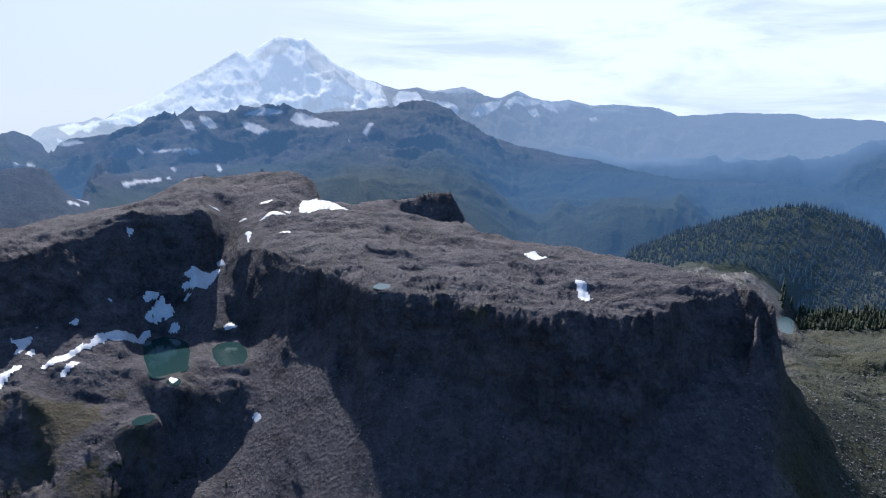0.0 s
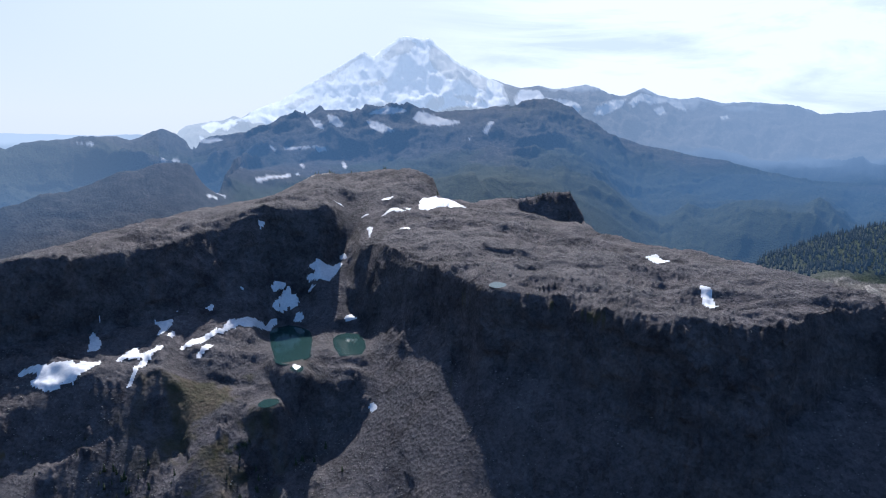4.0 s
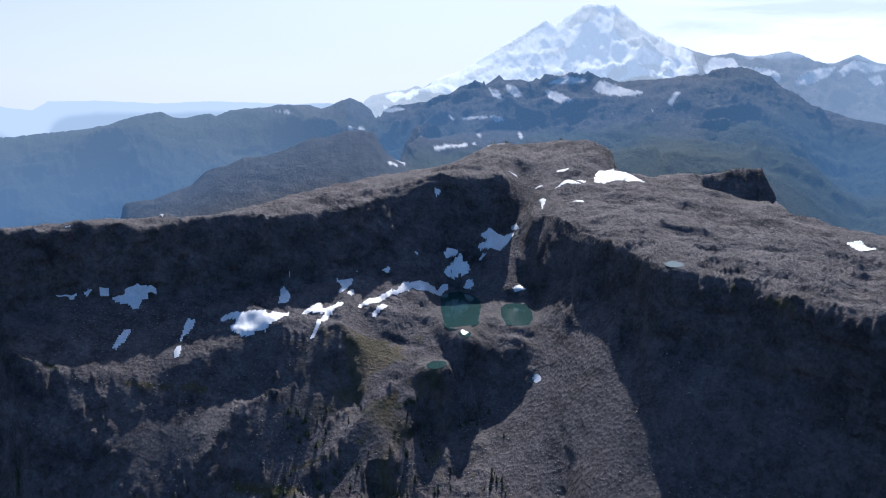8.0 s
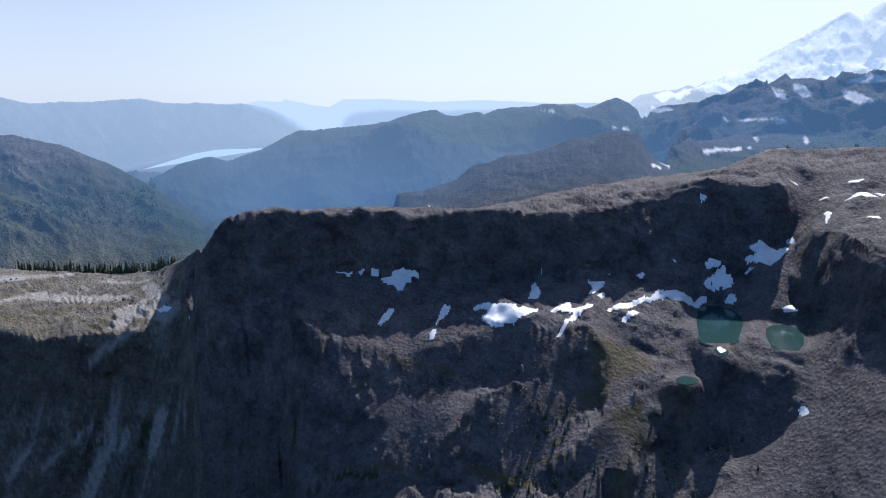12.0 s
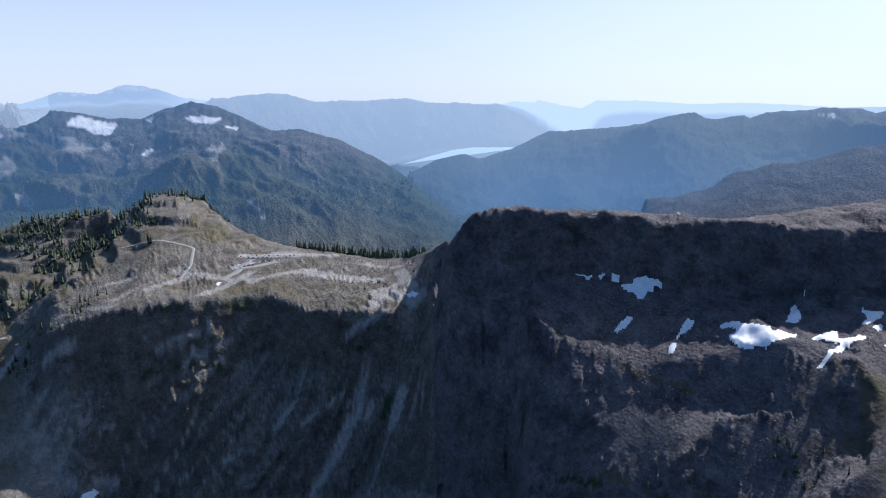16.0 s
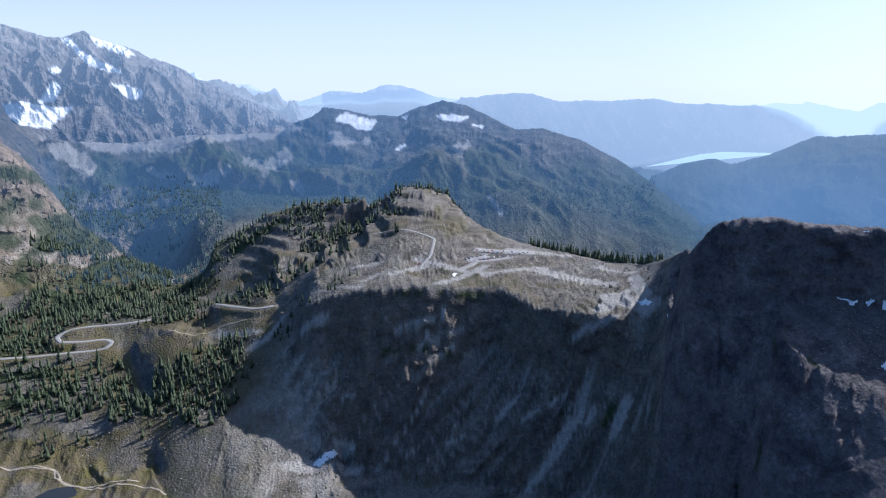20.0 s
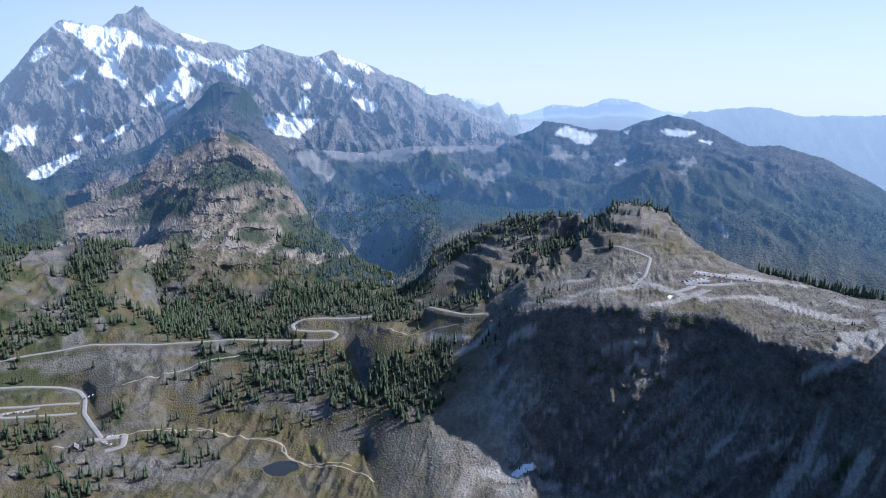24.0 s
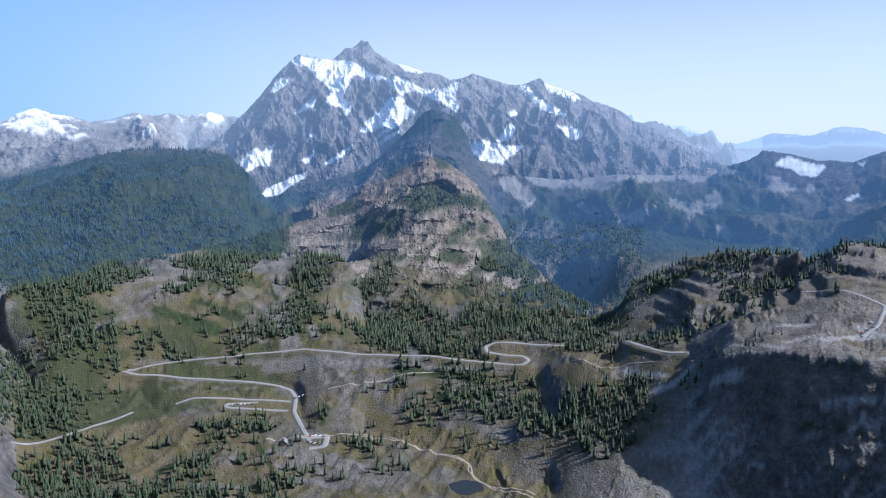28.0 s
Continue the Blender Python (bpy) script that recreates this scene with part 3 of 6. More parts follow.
# knolls of the middle distance
Z += box(R, 1380, 2700, 150) * box(A, 100, 160, 3) * calm * (1 + 0.8 * smooth(R, 1700, 1850)) * (16 * fractal(X + 2 * warp, Y, 260.0, 4, 0.6, ridged=True) + 11 * fractal(X + warp, Y, 90.0, 6, 0.62, ridged=True))
# far ranges: broad spurs and hollows, then ribs
bend = 120 * fractal(X, Y, 600.0, 3)
spurs = fractal(X + bend, Y - bend, 620.0, 7, 0.55, ridged=True)
ribs = fractal(arc * 3600 + 0.4 * bend, R * 0.42 + bend, 260.0, 6, 0.55, ridged=True)
Z += far * (1 - very_far) * calm * (70 + 45 * (1 - smooth(A, 60, 70))) / 70 * (70 * spurs + 14 * ribs + 30 * fractal(arc * 2600 - 0.8 * R + bend, R * 0.5, 200.0, 6, 0.58, ridged=True) * box(A, 66, 112, 3)) * (0.3 + 0.7 * smooth(base_slope, 0.04, 0.3))
hazed = 1 - 0.8 * box(A, 31, 93, 2)
cross = fractal(arc * 3600 - 0.8 * R + bend, R * 0.5, 180.0, 6, 0.62, ridged=True)
sharp = 1 - 0.78 * crest
Z += very_far * np.where(A > 92, sharp, calm) * (70 * spurs * hazed + hazed * (ribs * np.where(A > 92, 118, np.where(A < 31, 65 - 30 * smooth(A, 6, 14), 35)) + cross * np.where(A > 92, 60, np.where(A < 31, 40, 25)))) * smooth(base_slope, 0.06, 0.4) * (1 - 0.5 * smooth(R, 4550, 4700))
Z += smooth(R, 4700, 4800) * 36 * fractal(arc * 4800 + 40, R * 0.3, 240.0, 6, 0.55, ridged=True) * smooth(A, 60, 66)
# the far skylines are lifted to fit the camera's view, then notched by noise
wrapped = (AZ + 40) % 360
for az_, r_, z_ in CRESTS:
    az_ = (az_ + 40) % 360
    order = np.argsort(az_)
    az_, r_, z_ = az_[order], r_[order], z_[order]
    chosen = np.where((wrapped > az_[0]) & (wrapped < az_[-1]))[0]
    rr_ = np.interp(wrapped[chosen], az_, r_)[:, None]
    goal = np.interp(wrapped[chosen], az_, (z_ - EYE[2]) / r_)
    goal = goal + 0.0013 * fractal(np.radians(wrapped[chosen]) * 1000, rr_[:, 0] * 0, 14.0, 3, 0.7)
    gap_ = np.log(R[chosen] / rr_)
    tan_ = np.where(np.abs(gap_) < 0.045, (Z[chosen] - EYE[2]) / R[chosen], -9.0)
    lift = goal - tan_.max(1)
    fade = np.minimum(1, np.minimum(wrapped[chosen] - az_[0], az_[-1] - wrapped[chosen]) / 1.0)
    Z[chosen] += (lift * fade)[:, None] * R[chosen] * (1 - smooth(np.abs(gap_), 0.03, 0.11))
slope = slope_of(Z)


def height(x, y):
    """The land's height at places (arrays) of the plan."""
    x, y = np.asarray(x, float), np.asarray(y, float)
    u = column_of(np.degrees(np.arctan2(-x, y)))
    v = np.clip((np.log(np.maximum(np.hypot(x, y), 31)) - LNR[0]) / 0.006, 0, NR - 1.001)
    i, j = np.floor(u).astype(int), np.floor(v).astype(int)
    fu, fv = u - i, v - j
    i0, i1 = i % NA, (i + 1) % NA
    return (Z[i0, j] * (1 - fu) + Z[i1, j] * fu) * (1 - fv) + (Z[i0, j + 1] * (1 - fu) + Z[i1, j + 1] * fu) * fv


def outline_gap(x, y, points):
    """How far places lie inside (+) or outside (-) a closed outline of the plan."""
    inside_, best = np.zeros(np.shape(x), bool), np.full(np.shape(x), 1e9)
    for (ax, ay), (bx, by) in zip(points, points[1:] + points[:1]):
        dx, dy = bx - ax, by - ay
        t_ = np.clip(((x - ax) * dx + (y - ay) * dy) / (dx * dx + dy * dy + 1e-9), 0, 1)
        best = np.minimum(best, np.hypot(x - ax - t_ * dx, y - ay - t_ * dy))
        inside_ ^= ((ay > y) != (by > y)) & (x < (bx - ax) * (y - ay) / (by - ay + 1e-12) + ax)
    return np.where(inside_, best, -best)


# ponds are let into the land: outline, level
PONDS = []
PONDS.append(([(-258, 588), (-254, 600), (-247, 607), (-234, 604), (-220, 591), (-210, 568), (-205, 551), (-199, 531), (-204, 516), (-213, 509), (-224, 518), (-241, 550)], 313.0))
PONDS.append(([(-194, 574), (-193, 587), (-186, 593), (-175, 591), (-165, 574), (-159, 556), (-158, 541), (-167, 537), (-176, 536), (-186, 553)], 313.0))
PONDS.append(([(-204, 500), (-202, 508), (-195, 504), (-194, 494)], 312.9))
PONDS.append(([(-217, 468), (-216, 477), (-208, 480), (-204, 474), (-207, 466), (-212, 464)], 295.7))
PONDS.append(([(-49, 482), (-45, 492), (-36, 487), (-37, 479), (-43, 474)], 389.9))
PONDS.append(([(412, 851), (425, 841), (401, 787), (385, 779), (394, 809)], 258.7))
PONDS.append(([(-789, -375), (-808, -363), (-813, -339), (-797, -327), (-776, -338), (-775, -363)], 52.6))

for outline, level in PONDS:
    cx, cy = np.mean(outline, 0)
    near = np.hypot(X - cx, Y - cy) < 130
    g = outline_gap(X[near], Y[near], outline)
    k = smooth(g, -14, 0)
    Z[near] = Z[near] * (1 - k) + (level - np.clip(g, -14, 14) * 0.12) * k
lake_bed = box(A, 50, 70, 0.5) * box(R, 3500, 4170, 25)
Z = Z * (1 - lake_bed) + np.minimum(Z, 130) * lake_bed
# the roadway is levelled into the slopes
ROADS = []
ROADS.append(([(-835, -1013), (-902, -942), (-968, -845), (-1011, -765), (-1032, -658), (-1064, -541), (-1076, -419), (-1081, -376), (-1099, -371), (-1108, -386), (-1098, -413), (-1096, -446), (-1117, -459), (-1132, -447), (-1144, -394), (-1147, -324)], 7))
ROADS.append(([(-1111, -214), (-1086, -175), (-1061, -138), (-1056, -115)], 7))
ROADS.append(([(-829, -1015), (-831, -989), (-874, -889), (-911, -810), (-929, -765), (-927, -734), (-910, -711), (-868, -683), (-835, -645), (-799, -602)], 7))
ROADS.append(([(-895, -709), (-872, -754), (-849, -805), (-821, -850), (-797, -863)], 6))
ROADS.append(([(-868, -694), (-842, -741), (-824, -782), (-834, -793), (-865, -748)], 6))
ROADS.append(([(-757, -913), (-723, -918), (-682, -928), (-647, -945), (-587, -967)], 6))
ROADS.append(([(-801, -627), (-813, -600), (-828, -591), (-801, -578), (-787, -597)], 9))
ROADS.append(([(-1165, 32), (-1159, 54), (-1137, 80), (-1105, 103), (-1071, 125), (-1047, 120), (-1004, 111), (-970, 91)], 5))
ROADS.append(([(-935, 139), (-959, 166), (-998, 185), (-1023, 203), (-1008, 233), (-1002, 255)], 9))
ROADS.append(([(-973, 161), (-970, 192), (-980, 227)], 12))
ROADS.append(([(-1032, 180), (-1023, 203), (-1008, 233), (-997, 264)], 24))
ROADS.append(([(-981, 158), (-988, 171), (-991, 184), (-990, 196)], 16))
ROADS.append(([(-1112, -215), (-1096, -184), (-1063, -145), (-1062, -118)], 7))
ROADS.append(([(-868, -508), (-855, -454), (-851, -398), (-844, -369), (-824, -362), (-807, -329), (-803, -296), (-799, -257)], 2))
ROADS.append(([(-776, -664), (-834, -575), (-866, -507)], 2))
ROADS.append(([(-1276, -856), (-1360, -863), (-1553, -933), (-1566, -908)], 3))
ROADS.append(([(-926, -658), (-959, -613), (-998, -571), (-1030, -513)], 2))
ROADS.append(([(-1065, -291), (-1055, -244), (-1062, -203), (-1048, -159)], 2))
ROADS.append(([(-856, -547), (-863, -486), (-850, -414), (-841, -366), (-816, -351), (-800, -311), (-789, -253), (-762, -218)], 2))

for road, width in ROADS:
    if width < 4:
        continue
    p = np.array(road, float)
    run = np.concatenate([[0], np.cumsum(np.linalg.norm(np.diff(p, axis=0), axis=1))])
    d = np.arange(0, run[-1] + 2, 4.0)
    rx, ry = np.interp(d, run, p[:, 0]), np.interp(d, run, p[:, 1])
    rz = height(rx, ry)
    for it in range(30):
        rz[1:-1] = (rz[:-2] + rz[1:-1] + rz[2:]) / 3
    near = (np.abs(X - rx.mean()) < np.ptp(rx) / 2 + 25) & (np.abs(Y - ry.mean()) < np.ptp(ry) / 2 + 25)
    nx_, ny_ = X[near], Y[near]
    best, deck_ = np.full(nx_.shape, 1e9), np.zeros(nx_.shape)
    for k in range(len(d)):
        g = np.hypot(nx_ - rx[k], ny_ - ry[k])
        closer_ = g < best
        best, deck_ = np.where(closer_, g, best), np.where(closer_, rz[k], deck_)
    k = 1 - smooth(best, width * 0.5 + 3, width * 0.5 + 14)
    Z[near] = Z[near] * (1 - k) + deck_ * k

# ---- cover layers ----
n_wide, n_mid = fractal(X, Y, 160.0, 4), fractal(X + 77, Y, 40.0, 4, 0.6)
n_far = fractal(X, Y, 420.0, 5, 0.6)
grass = np.zeros_like(Z)
wood = np.zeros_like(Z)
snow = np.zeros_like(Z)
scree = 0.35 * smooth(slope, 0.42, 0.6) * (1 - smooth(slope, 0.85, 1.1)) * (1 - far)
basin = box(A, 96, 160, 5) * (R < 1600)
grass += basin * (0.35 + 0.6 * smooth(n_wide + 0.9 * n_mid, -0.45, 0.1)) * (1 - smooth(slope, 0.7, 1.0))
grass += box(A, 66, 100, 3) * (1 - far) * smooth(n_wide + n_mid, -0.3, 0.15) * (1 - smooth(base_slope, 0.35, 0.6)) * 0.8
grass += (1 - box(A, -38, 54, 1) * (R < 2100)) * far * (1 - very_far) * smooth(n_far, -0.1, 0.3) * (1 - smooth(slope, 0.6, 0.9)) * 0.7
grass += box(A, 22, 34, 4) * (R < 560) * smooth(n_wide + n_mid, 0.1, 0.4) * 0.8
wood += basin * smooth(n_wide - 0.5 * n_mid, 0.12, 0.3) * (R > 1150) * 0.7
wood += far * (1 - very_far) * smooth(420 - 50 * box(A, 66, 112, 3) - Z + 160 * n_far, 30, 170) * (1 - smooth(slope, 0.9, 1.2))
# West and south ridges: forest tone, which also paints in their shaded slopes.
wood += (1 - smooth(A, 60, 70)) * box(R, 1500, 3500, 60) * smooth(n_far + (400 - Z) / 160, -0.1, 0.5) * 0.8 * (1 - box(A, 26, 54, 1) * (R < 2100))
# Hill woods, with the shade of its averted slope painted in as darker cover.
wood += (A < -8) * (R > 1040) * (R < 1640) * (0.75 + 0.25 * smooth(n_wide, -0.5, 0.0))
# Shelf scrub; its tone is deepened to paint in the cliff's shadow.
wood += box(A, -60, -27, 2) * (R < 1050) * (R > 430) * 0.6
grass += box(A, -60, -27, 2) * (R < 1050) * (R > 430) * 0.55 * smooth(n_mid + 0.5 * n_wide, -0.2, 0.3)
foot_ = np.interp(A, (-30, -26, -21, -13, -6, 1, 9, 12), (500, 478, 440, 405, 425, 470, 505, 520))
scree += 0.28 * box(A, -32, 12, 2) * (1 - smooth(R, foot_ - 8, foot_ + 8)) * (0.6 + 0.4 * smooth(n_mid, -0.2, 0.3))
chutes = smooth(-0.75 * runnel - 0.4 * gully + 0.3 * n_wide, -0.2, 0.08)
flank = box(A, 57, 96, 2) * smooth(base_slope, 0.4, 0.6) * smooth(np.interp(A, (60, 72, 80), (255, 235, 190)) - Z + 25 * n_wide, 0, 40) * (1 - far)
scree += flank * chutes
ribs_dark = flank * (1 - chutes) * 0.4
gravel_flats = table * (1 - far) * (1 - smooth(base_slope, 0.3, 0.5)) * smooth(streak + 0.5 * n_mid, 0.15, 0.6)
scree += 0.7 * gravel_flats
slabs = point * (1 - far) * (1 - smooth(slope, 0.35, 0.6)) * smooth(n_mid - 0.4 * n_wide, -0.02, 0.28)
talus = box(A, 93, 105.5, 1.2) * box(R, 690, 900, 25) * smooth(n_mid + 0.4 * n_wide, -0.5, 0.0)
scree += 0.4 * talus
grass *= 1 - 0.7 * talus
scree += 0.3 * slabs
grass *= 1 - 0.6 * slabs
volcano = (A < 31) * very_far
peak = (A > 92) * (A < 136) * very_far
pale = np.zeros_like(Z)
fuzz = fractal(X, Y, 90.0, 4, 0.65)


def bed(layer, a, b_, width):
    """Adds a long bed (snow, scree) from place to place on the land, so many metres wide."""
    a, b_ = np.array(a, float), np.array(b_, float)
    i0, i1 = sorted(column_of(np.degrees(np.arctan2(-np.array([a[0], b_[0]]), np.array([a[1], b_[1]])))).astype(int))
    s = slice(max(0, i0 - 40), i1 + 40)
    d = b_ - a
    t_ = np.clip(((X[s] - a[0]) * d[0] + (Y[s] - a[1]) * d[1] + (Z[s] - a[2]) * d[2]) / max(d @ d, 1e-6), 0, 1)
    gx, gy, gz = X[s] - a[0] - t_ * d[0], Y[s] - a[1] - t_ * d[1], Z[s] - a[2] - t_ * d[2]
    mid_ = (a + b_) / 2
    out_ = mid_ - np.array(EYE)
    out_ /= np.linalg.norm(out_)
    deep = 0.0 if np.hypot(*mid_[:2]) < 1500 else 0.95        # on far faces depth is nearly left out, so the bed fits the camera's view
    gap = np.sqrt(np.maximum(gx ** 2 + gy ** 2 + gz ** 2 - deep * (gx * out_[0] + gy * out_[1] + gz * out_[2]) ** 2, 0))
    layer[s] = np.maximum(layer[s], smooth(width * (1 + (0.9 if deep == 0 else 0.55) * fuzz[s]) - gap, -0.12 * width, 0.12 * width))


bed(snow, (-814, 1839, 323), (-766, 1929, 324), 9)
bed(snow, (-845, 1645, 308), (-803, 1612, 305), 5)
bed(snow, (-813, 1550, 310), (-805, 1566, 304), 5)
bed(snow, (-1466, 2512, 327), (-1432, 2507, 319), 10)
bed(snow, (-1702, 3206, 372), (-1401, 2826, 400), 7)
bed(snow, (-893, 1892, 361), (-892, 1897, 348), 6)
bed(snow, (-792, 2103, 342), (-780, 2089, 338), 6)
bed(snow, (-714, 2285, 332), (-668, 2152, 334), 6)
bed(snow, (-2059, 2099, 350), (-2045, 2182, 340), 7)
bed(snow, (-1972, 2242, 342), (-1965, 2287, 358), 7)
bed(snow, (-2051, 2091, 346), (-2029, 2171, 337), 7)
bed(snow, (-1738, 2371, 384), (-1680, 2364, 387), 7)
bed(snow, (-1362, 2294, 339), (-1435, 2505, 320), 9)
bed(snow, (-892, 1889, 355), (-899, 1919, 363), 5)
bed(pale, (-1998, 393, 199), (-1927, 411, 163), 9)
bed(pale, (-1945, -673, 120), (-1716, -488, 73), 12)
bed(pale, (-1716, -488, 73), (-1500, -375, 118), 11)
bed(pale, (-1075, -850, 146), (-1019, -789, 124), 9)
bed(pale, (-1096, -820, 144), (-1052, -769, 128), 9)
bed(pale, (-1100, -939, 164), (-1062, -868, 147), 6)
bed(pale, (-1217, -1004, 195), (-1161, -938, 175), 8)
bed(pale, (-961, -814, 106), (-998, -684, 113), 9)
bed(pale, (-976, -715, 105), (-1013, -647, 114), 8)
bed(pale, (-984, -629, 105), (-964, -661, 102), 6)
bed(pale, (-758, -639, 57), (-782, -521, 54), 10)
bed(pale, (-752, -557, 52), (-755, -452, 49), 7)
bed(pale, (-827, -906, 84), (-922, -747, 77), 5)
bed(pale, (-1052, -209, 151), (-1000, -136, 169), 10)
bed(pale, (-913, -338, 78), (-876, -184, 91), 12)
bed(pale, (-868, -272, 68), (-855, -165, 89), 11)
bed(pale, (-655, -699, 41), (-682, -616, 41), 5)
bed(pale, (-1008, -1194, 206), (-1292, -1032, 211), 6)
bed(pale, (-1033, -1, 253), (-992, 86, 257), 6)
bed(pale, (-1016, 73, 261), (-902, 177, 266), 6)
bed(pale, (-833, 73, 218), (-808, 114, 203), 5)
bed(pale, (-839, 108, 240), (-815, 96, 207), 4)
bed(pale, (-910, -39, 216), (-923, -68, 193), 6)
bed(pale, (-783, 335, 279), (-732, 271, 265), 8)
bed(pale, (-843, -128, 88), (-775, 26, 83), 10)
bed(pale, (-719, 132, 117), (-727, 174, 173), 5)
bed(pale, (-663, 167, 99), (-681, 225, 184), 3)
bed(pale, (-620, 227, 116), (-628, 262, 187), 3)
bed(pale, (-559, 262, 129), (-563, 287, 211), 4)
bed(pale, (-513, 286, 156), (-531, 305, 233), 3)
bed(pale, (-721, 93, 84), (-734, 136, 136), 3)
bed(pale, (-157, 487, 273), (-88, 479, 323), 9)
bed(pale, (-100, 433, 274), (-66, 443, 308), 7)
bed(pale, (-169, 456, 257), (-139, 473, 274), 5)
bed(pale, (-380, 337, 254), (-307, 405, 272), 5)
bed(pale, (-407, 328, 262), (-361, 363, 263), 3)
bed(pale, (-298, 422, 281), (-240, 461, 293), 4)
bed(pale, (-39, 388, 284), (3, 378, 299), 4)
bed(pale, (-221, 641, 350), (-204, 594, 319), 4)
bed(pale, (-150, 553, 317), (-94, 503, 340), 4)
bed(grass, (-857, -550, 60), (-890, -248, 80), 11)
bed(grass, (-970, -555, 92), (-1000, -509, 99), 9)
bed(grass, (-650, -766, 45), (-666, -850, 54), 10)
bed(grass, (-781, -350, 52), (-817, -255, 56), 6)
bed(grass, (-923, -570, 77), (-935, -598, 87), 7)
bed(grass, (-970, -665, 104), (-1024, -563, 112), 6)
bed(grass, (-1440, -360, 124), (-1263, -254, 168), 13)
bed(grass, (-1161, -931, 176), (-1067, -968, 169), 10)
bed(grass, (-270, 392, 254), (-230, 439, 281), 4)
bed(grass, (-248, 420, 272), (-227, 434, 277), 3)
bed(grass, (-279, 377, 243), (-249, 390, 256), 3)
bed(grass, (-311, 354, 234), (-270, 364, 234), 3)
bed(grass, (-74, 466, 318), (-74, 483, 329), 2)
bed(grass, (-91, 521, 370), (-38, 471, 381), 2)
bed(grass, (-21, 472, 386), (27, 446, 381), 2)
bed(pale, (-742, 0, 66), (-738, 168, 174), 2)
bed(pale, (-731, 38, 69), (-719, 202, 201), 3)
bed(pale, (-721, 75, 72), (-690, 219, 186), 3)
bed(pale, (-675, 131, 88), (-688, 195, 162), 3)
bed(pale, (-646, 167, 96), (-669, 220, 169), 3)
bed(pale, (-633, 205, 107), (-660, 241, 179), 3)
bed(pale, (-614, 233, 122), (-640, 268, 199), 5)
bed(pale, (-584, 255, 133), (-608, 278, 207), 3)
bed(pale, (-557, 276, 153), (-566, 286, 215), 3)
bed(pale, (-517, 291, 175), (-551, 298, 238), 3)
bed(pale, (-494, 298, 189), (-511, 309, 229), 3)
bed(pale, (-802, 127, 207), (-839, 91, 232), 4)
bed(pale, (-726, 229, 236), (-708, 279, 266), 3)
bed(wood, (-629, 221, 121), (-649, 257, 189), 3)
bed(wood, (-675, 156, 99), (-695, 212, 184), 3)
bed(wood, (-651, 186, 104), (-658, 228, 162), 2)
bed(wood, (-529, 302, 221), (-533, 307, 242), 2)
bed(wood, (-456, 296, 226), (-462, 303, 241), 3)
bed(wood, (-839, 34, 191), (-804, 114, 200), 4)
bed(wood, (-876, 52, 252), (-840, 161, 258), 3)
bed(wood, (-504, 331, 310), (-459, 340, 304), 2)
bed(pale, (-367, 340, 249), (-343, 391, 275), 6)
bed(pale, (-381, 318, 240), (-362, 347, 253), 4)
bed(pale, (-296, 374, 245), (-264, 431, 271), 3)
bed(pale, (-148, 427, 252), (-89, 450, 298), 11)
bed(pale, (-136, 494, 291), (-87, 487, 331), 7)
bed(pale, (-95, 424, 269), (-69, 431, 298), 7)
bed(pale, (-595, 262, 158), (-581, 281, 209), 3)
bed(pale, (-540, 285, 167), (-531, 302, 223), 4)
bed(pale, (-437, 285, 211), (-435, 297, 240), 5)
bed(pale, (-505, 299, 195), (-504, 313, 242), 3)
bed(grass, (-236, 402, 262), (-230, 434, 278), 2)
bed(grass, (-262, 377, 242), (-236, 402, 262), 2)
bed(grass, (-374, 311, 231), (-342, 326, 232), 2)
bed(grass, (-414, 362, 290), (-368, 392, 282), 2)
bed(grass, (-757, 263, 266), (-753, 251, 264), 3)
bed(grass, (-186, 424, 248), (-158, 414, 246), 2)
bed(wood, (-226, 432, 275), (-216, 447, 276), 2)
bed(wood, (-290, 353, 229), (-255, 386, 253), 2)
bed(wood, (-409, 291, 214), (-371, 309, 225), 2)
bed(wood, (-245, 372, 241), (-233, 396, 257), 2)
bed(wood, (-473, 309, 253), (-464, 316, 282), 2)
bed(wood, (-529, 307, 237), (-527, 309, 242), 2)
bed(pale, (-945, 48, 256), (-977, 106, 262), 8)
bed(pale, (-877, 110, 264), (-942, 181, 268), 9)
bed(pale, (-897, 172, 264), (-926, 257, 269), 10)
bed(pale, (-1025, 231, 271), (-985, 306, 269), 10)
bed(pale, (-909, 252, 265), (-820, 314, 271), 10)
bed(pale, (-766, 294, 273), (-707, 316, 277), 11)
bed(pale, (-912, 332, 269), (-851, 355, 276), 7)
bed(pale, (-999, 92, 261), (-1054, 132, 268), 7)
bed(pale, (-944, 10, 250), (-974, 58, 257), 7)
bed(pale, (-986, -53, 225), (-919, 9, 249), 7)
bed(pale, (-828, 346, 275), (-735, 321, 281), 8)
bed(pale, (-818, 130, 223), (-825, 75, 201), 6)
bed(pale, (-844, 49, 211), (-839, 91, 232), 5)
bed(pale, (-1010, -104, 186), (-977, -126, 165), 8)
bed(pale, (-976, -150, 150), (-977, -126, 165), 8)
bed(pale, (-872, -204, 86), (-836, -68, 86), 12)
bed(pale, (-781, -143, 77), (-763, 0, 68), 10)
bed(pale, (-849, -53, 117), (-828, 4, 138), 8)
bed(wood, (-1622, -1027, 194), (-1567, -892, 168), 18)
bed(wood, (-1325, -961, 204), (-1317, -865, 175), 15)
bed(wood, (-1424, -811, 159), (-1436, -643, 146), 18)
bed(wood, (-1560, -698, 185), (-1508, -590, 162), 13)
bed(wood, (-1188, -894, 173), (-1125, -820, 148), 11)
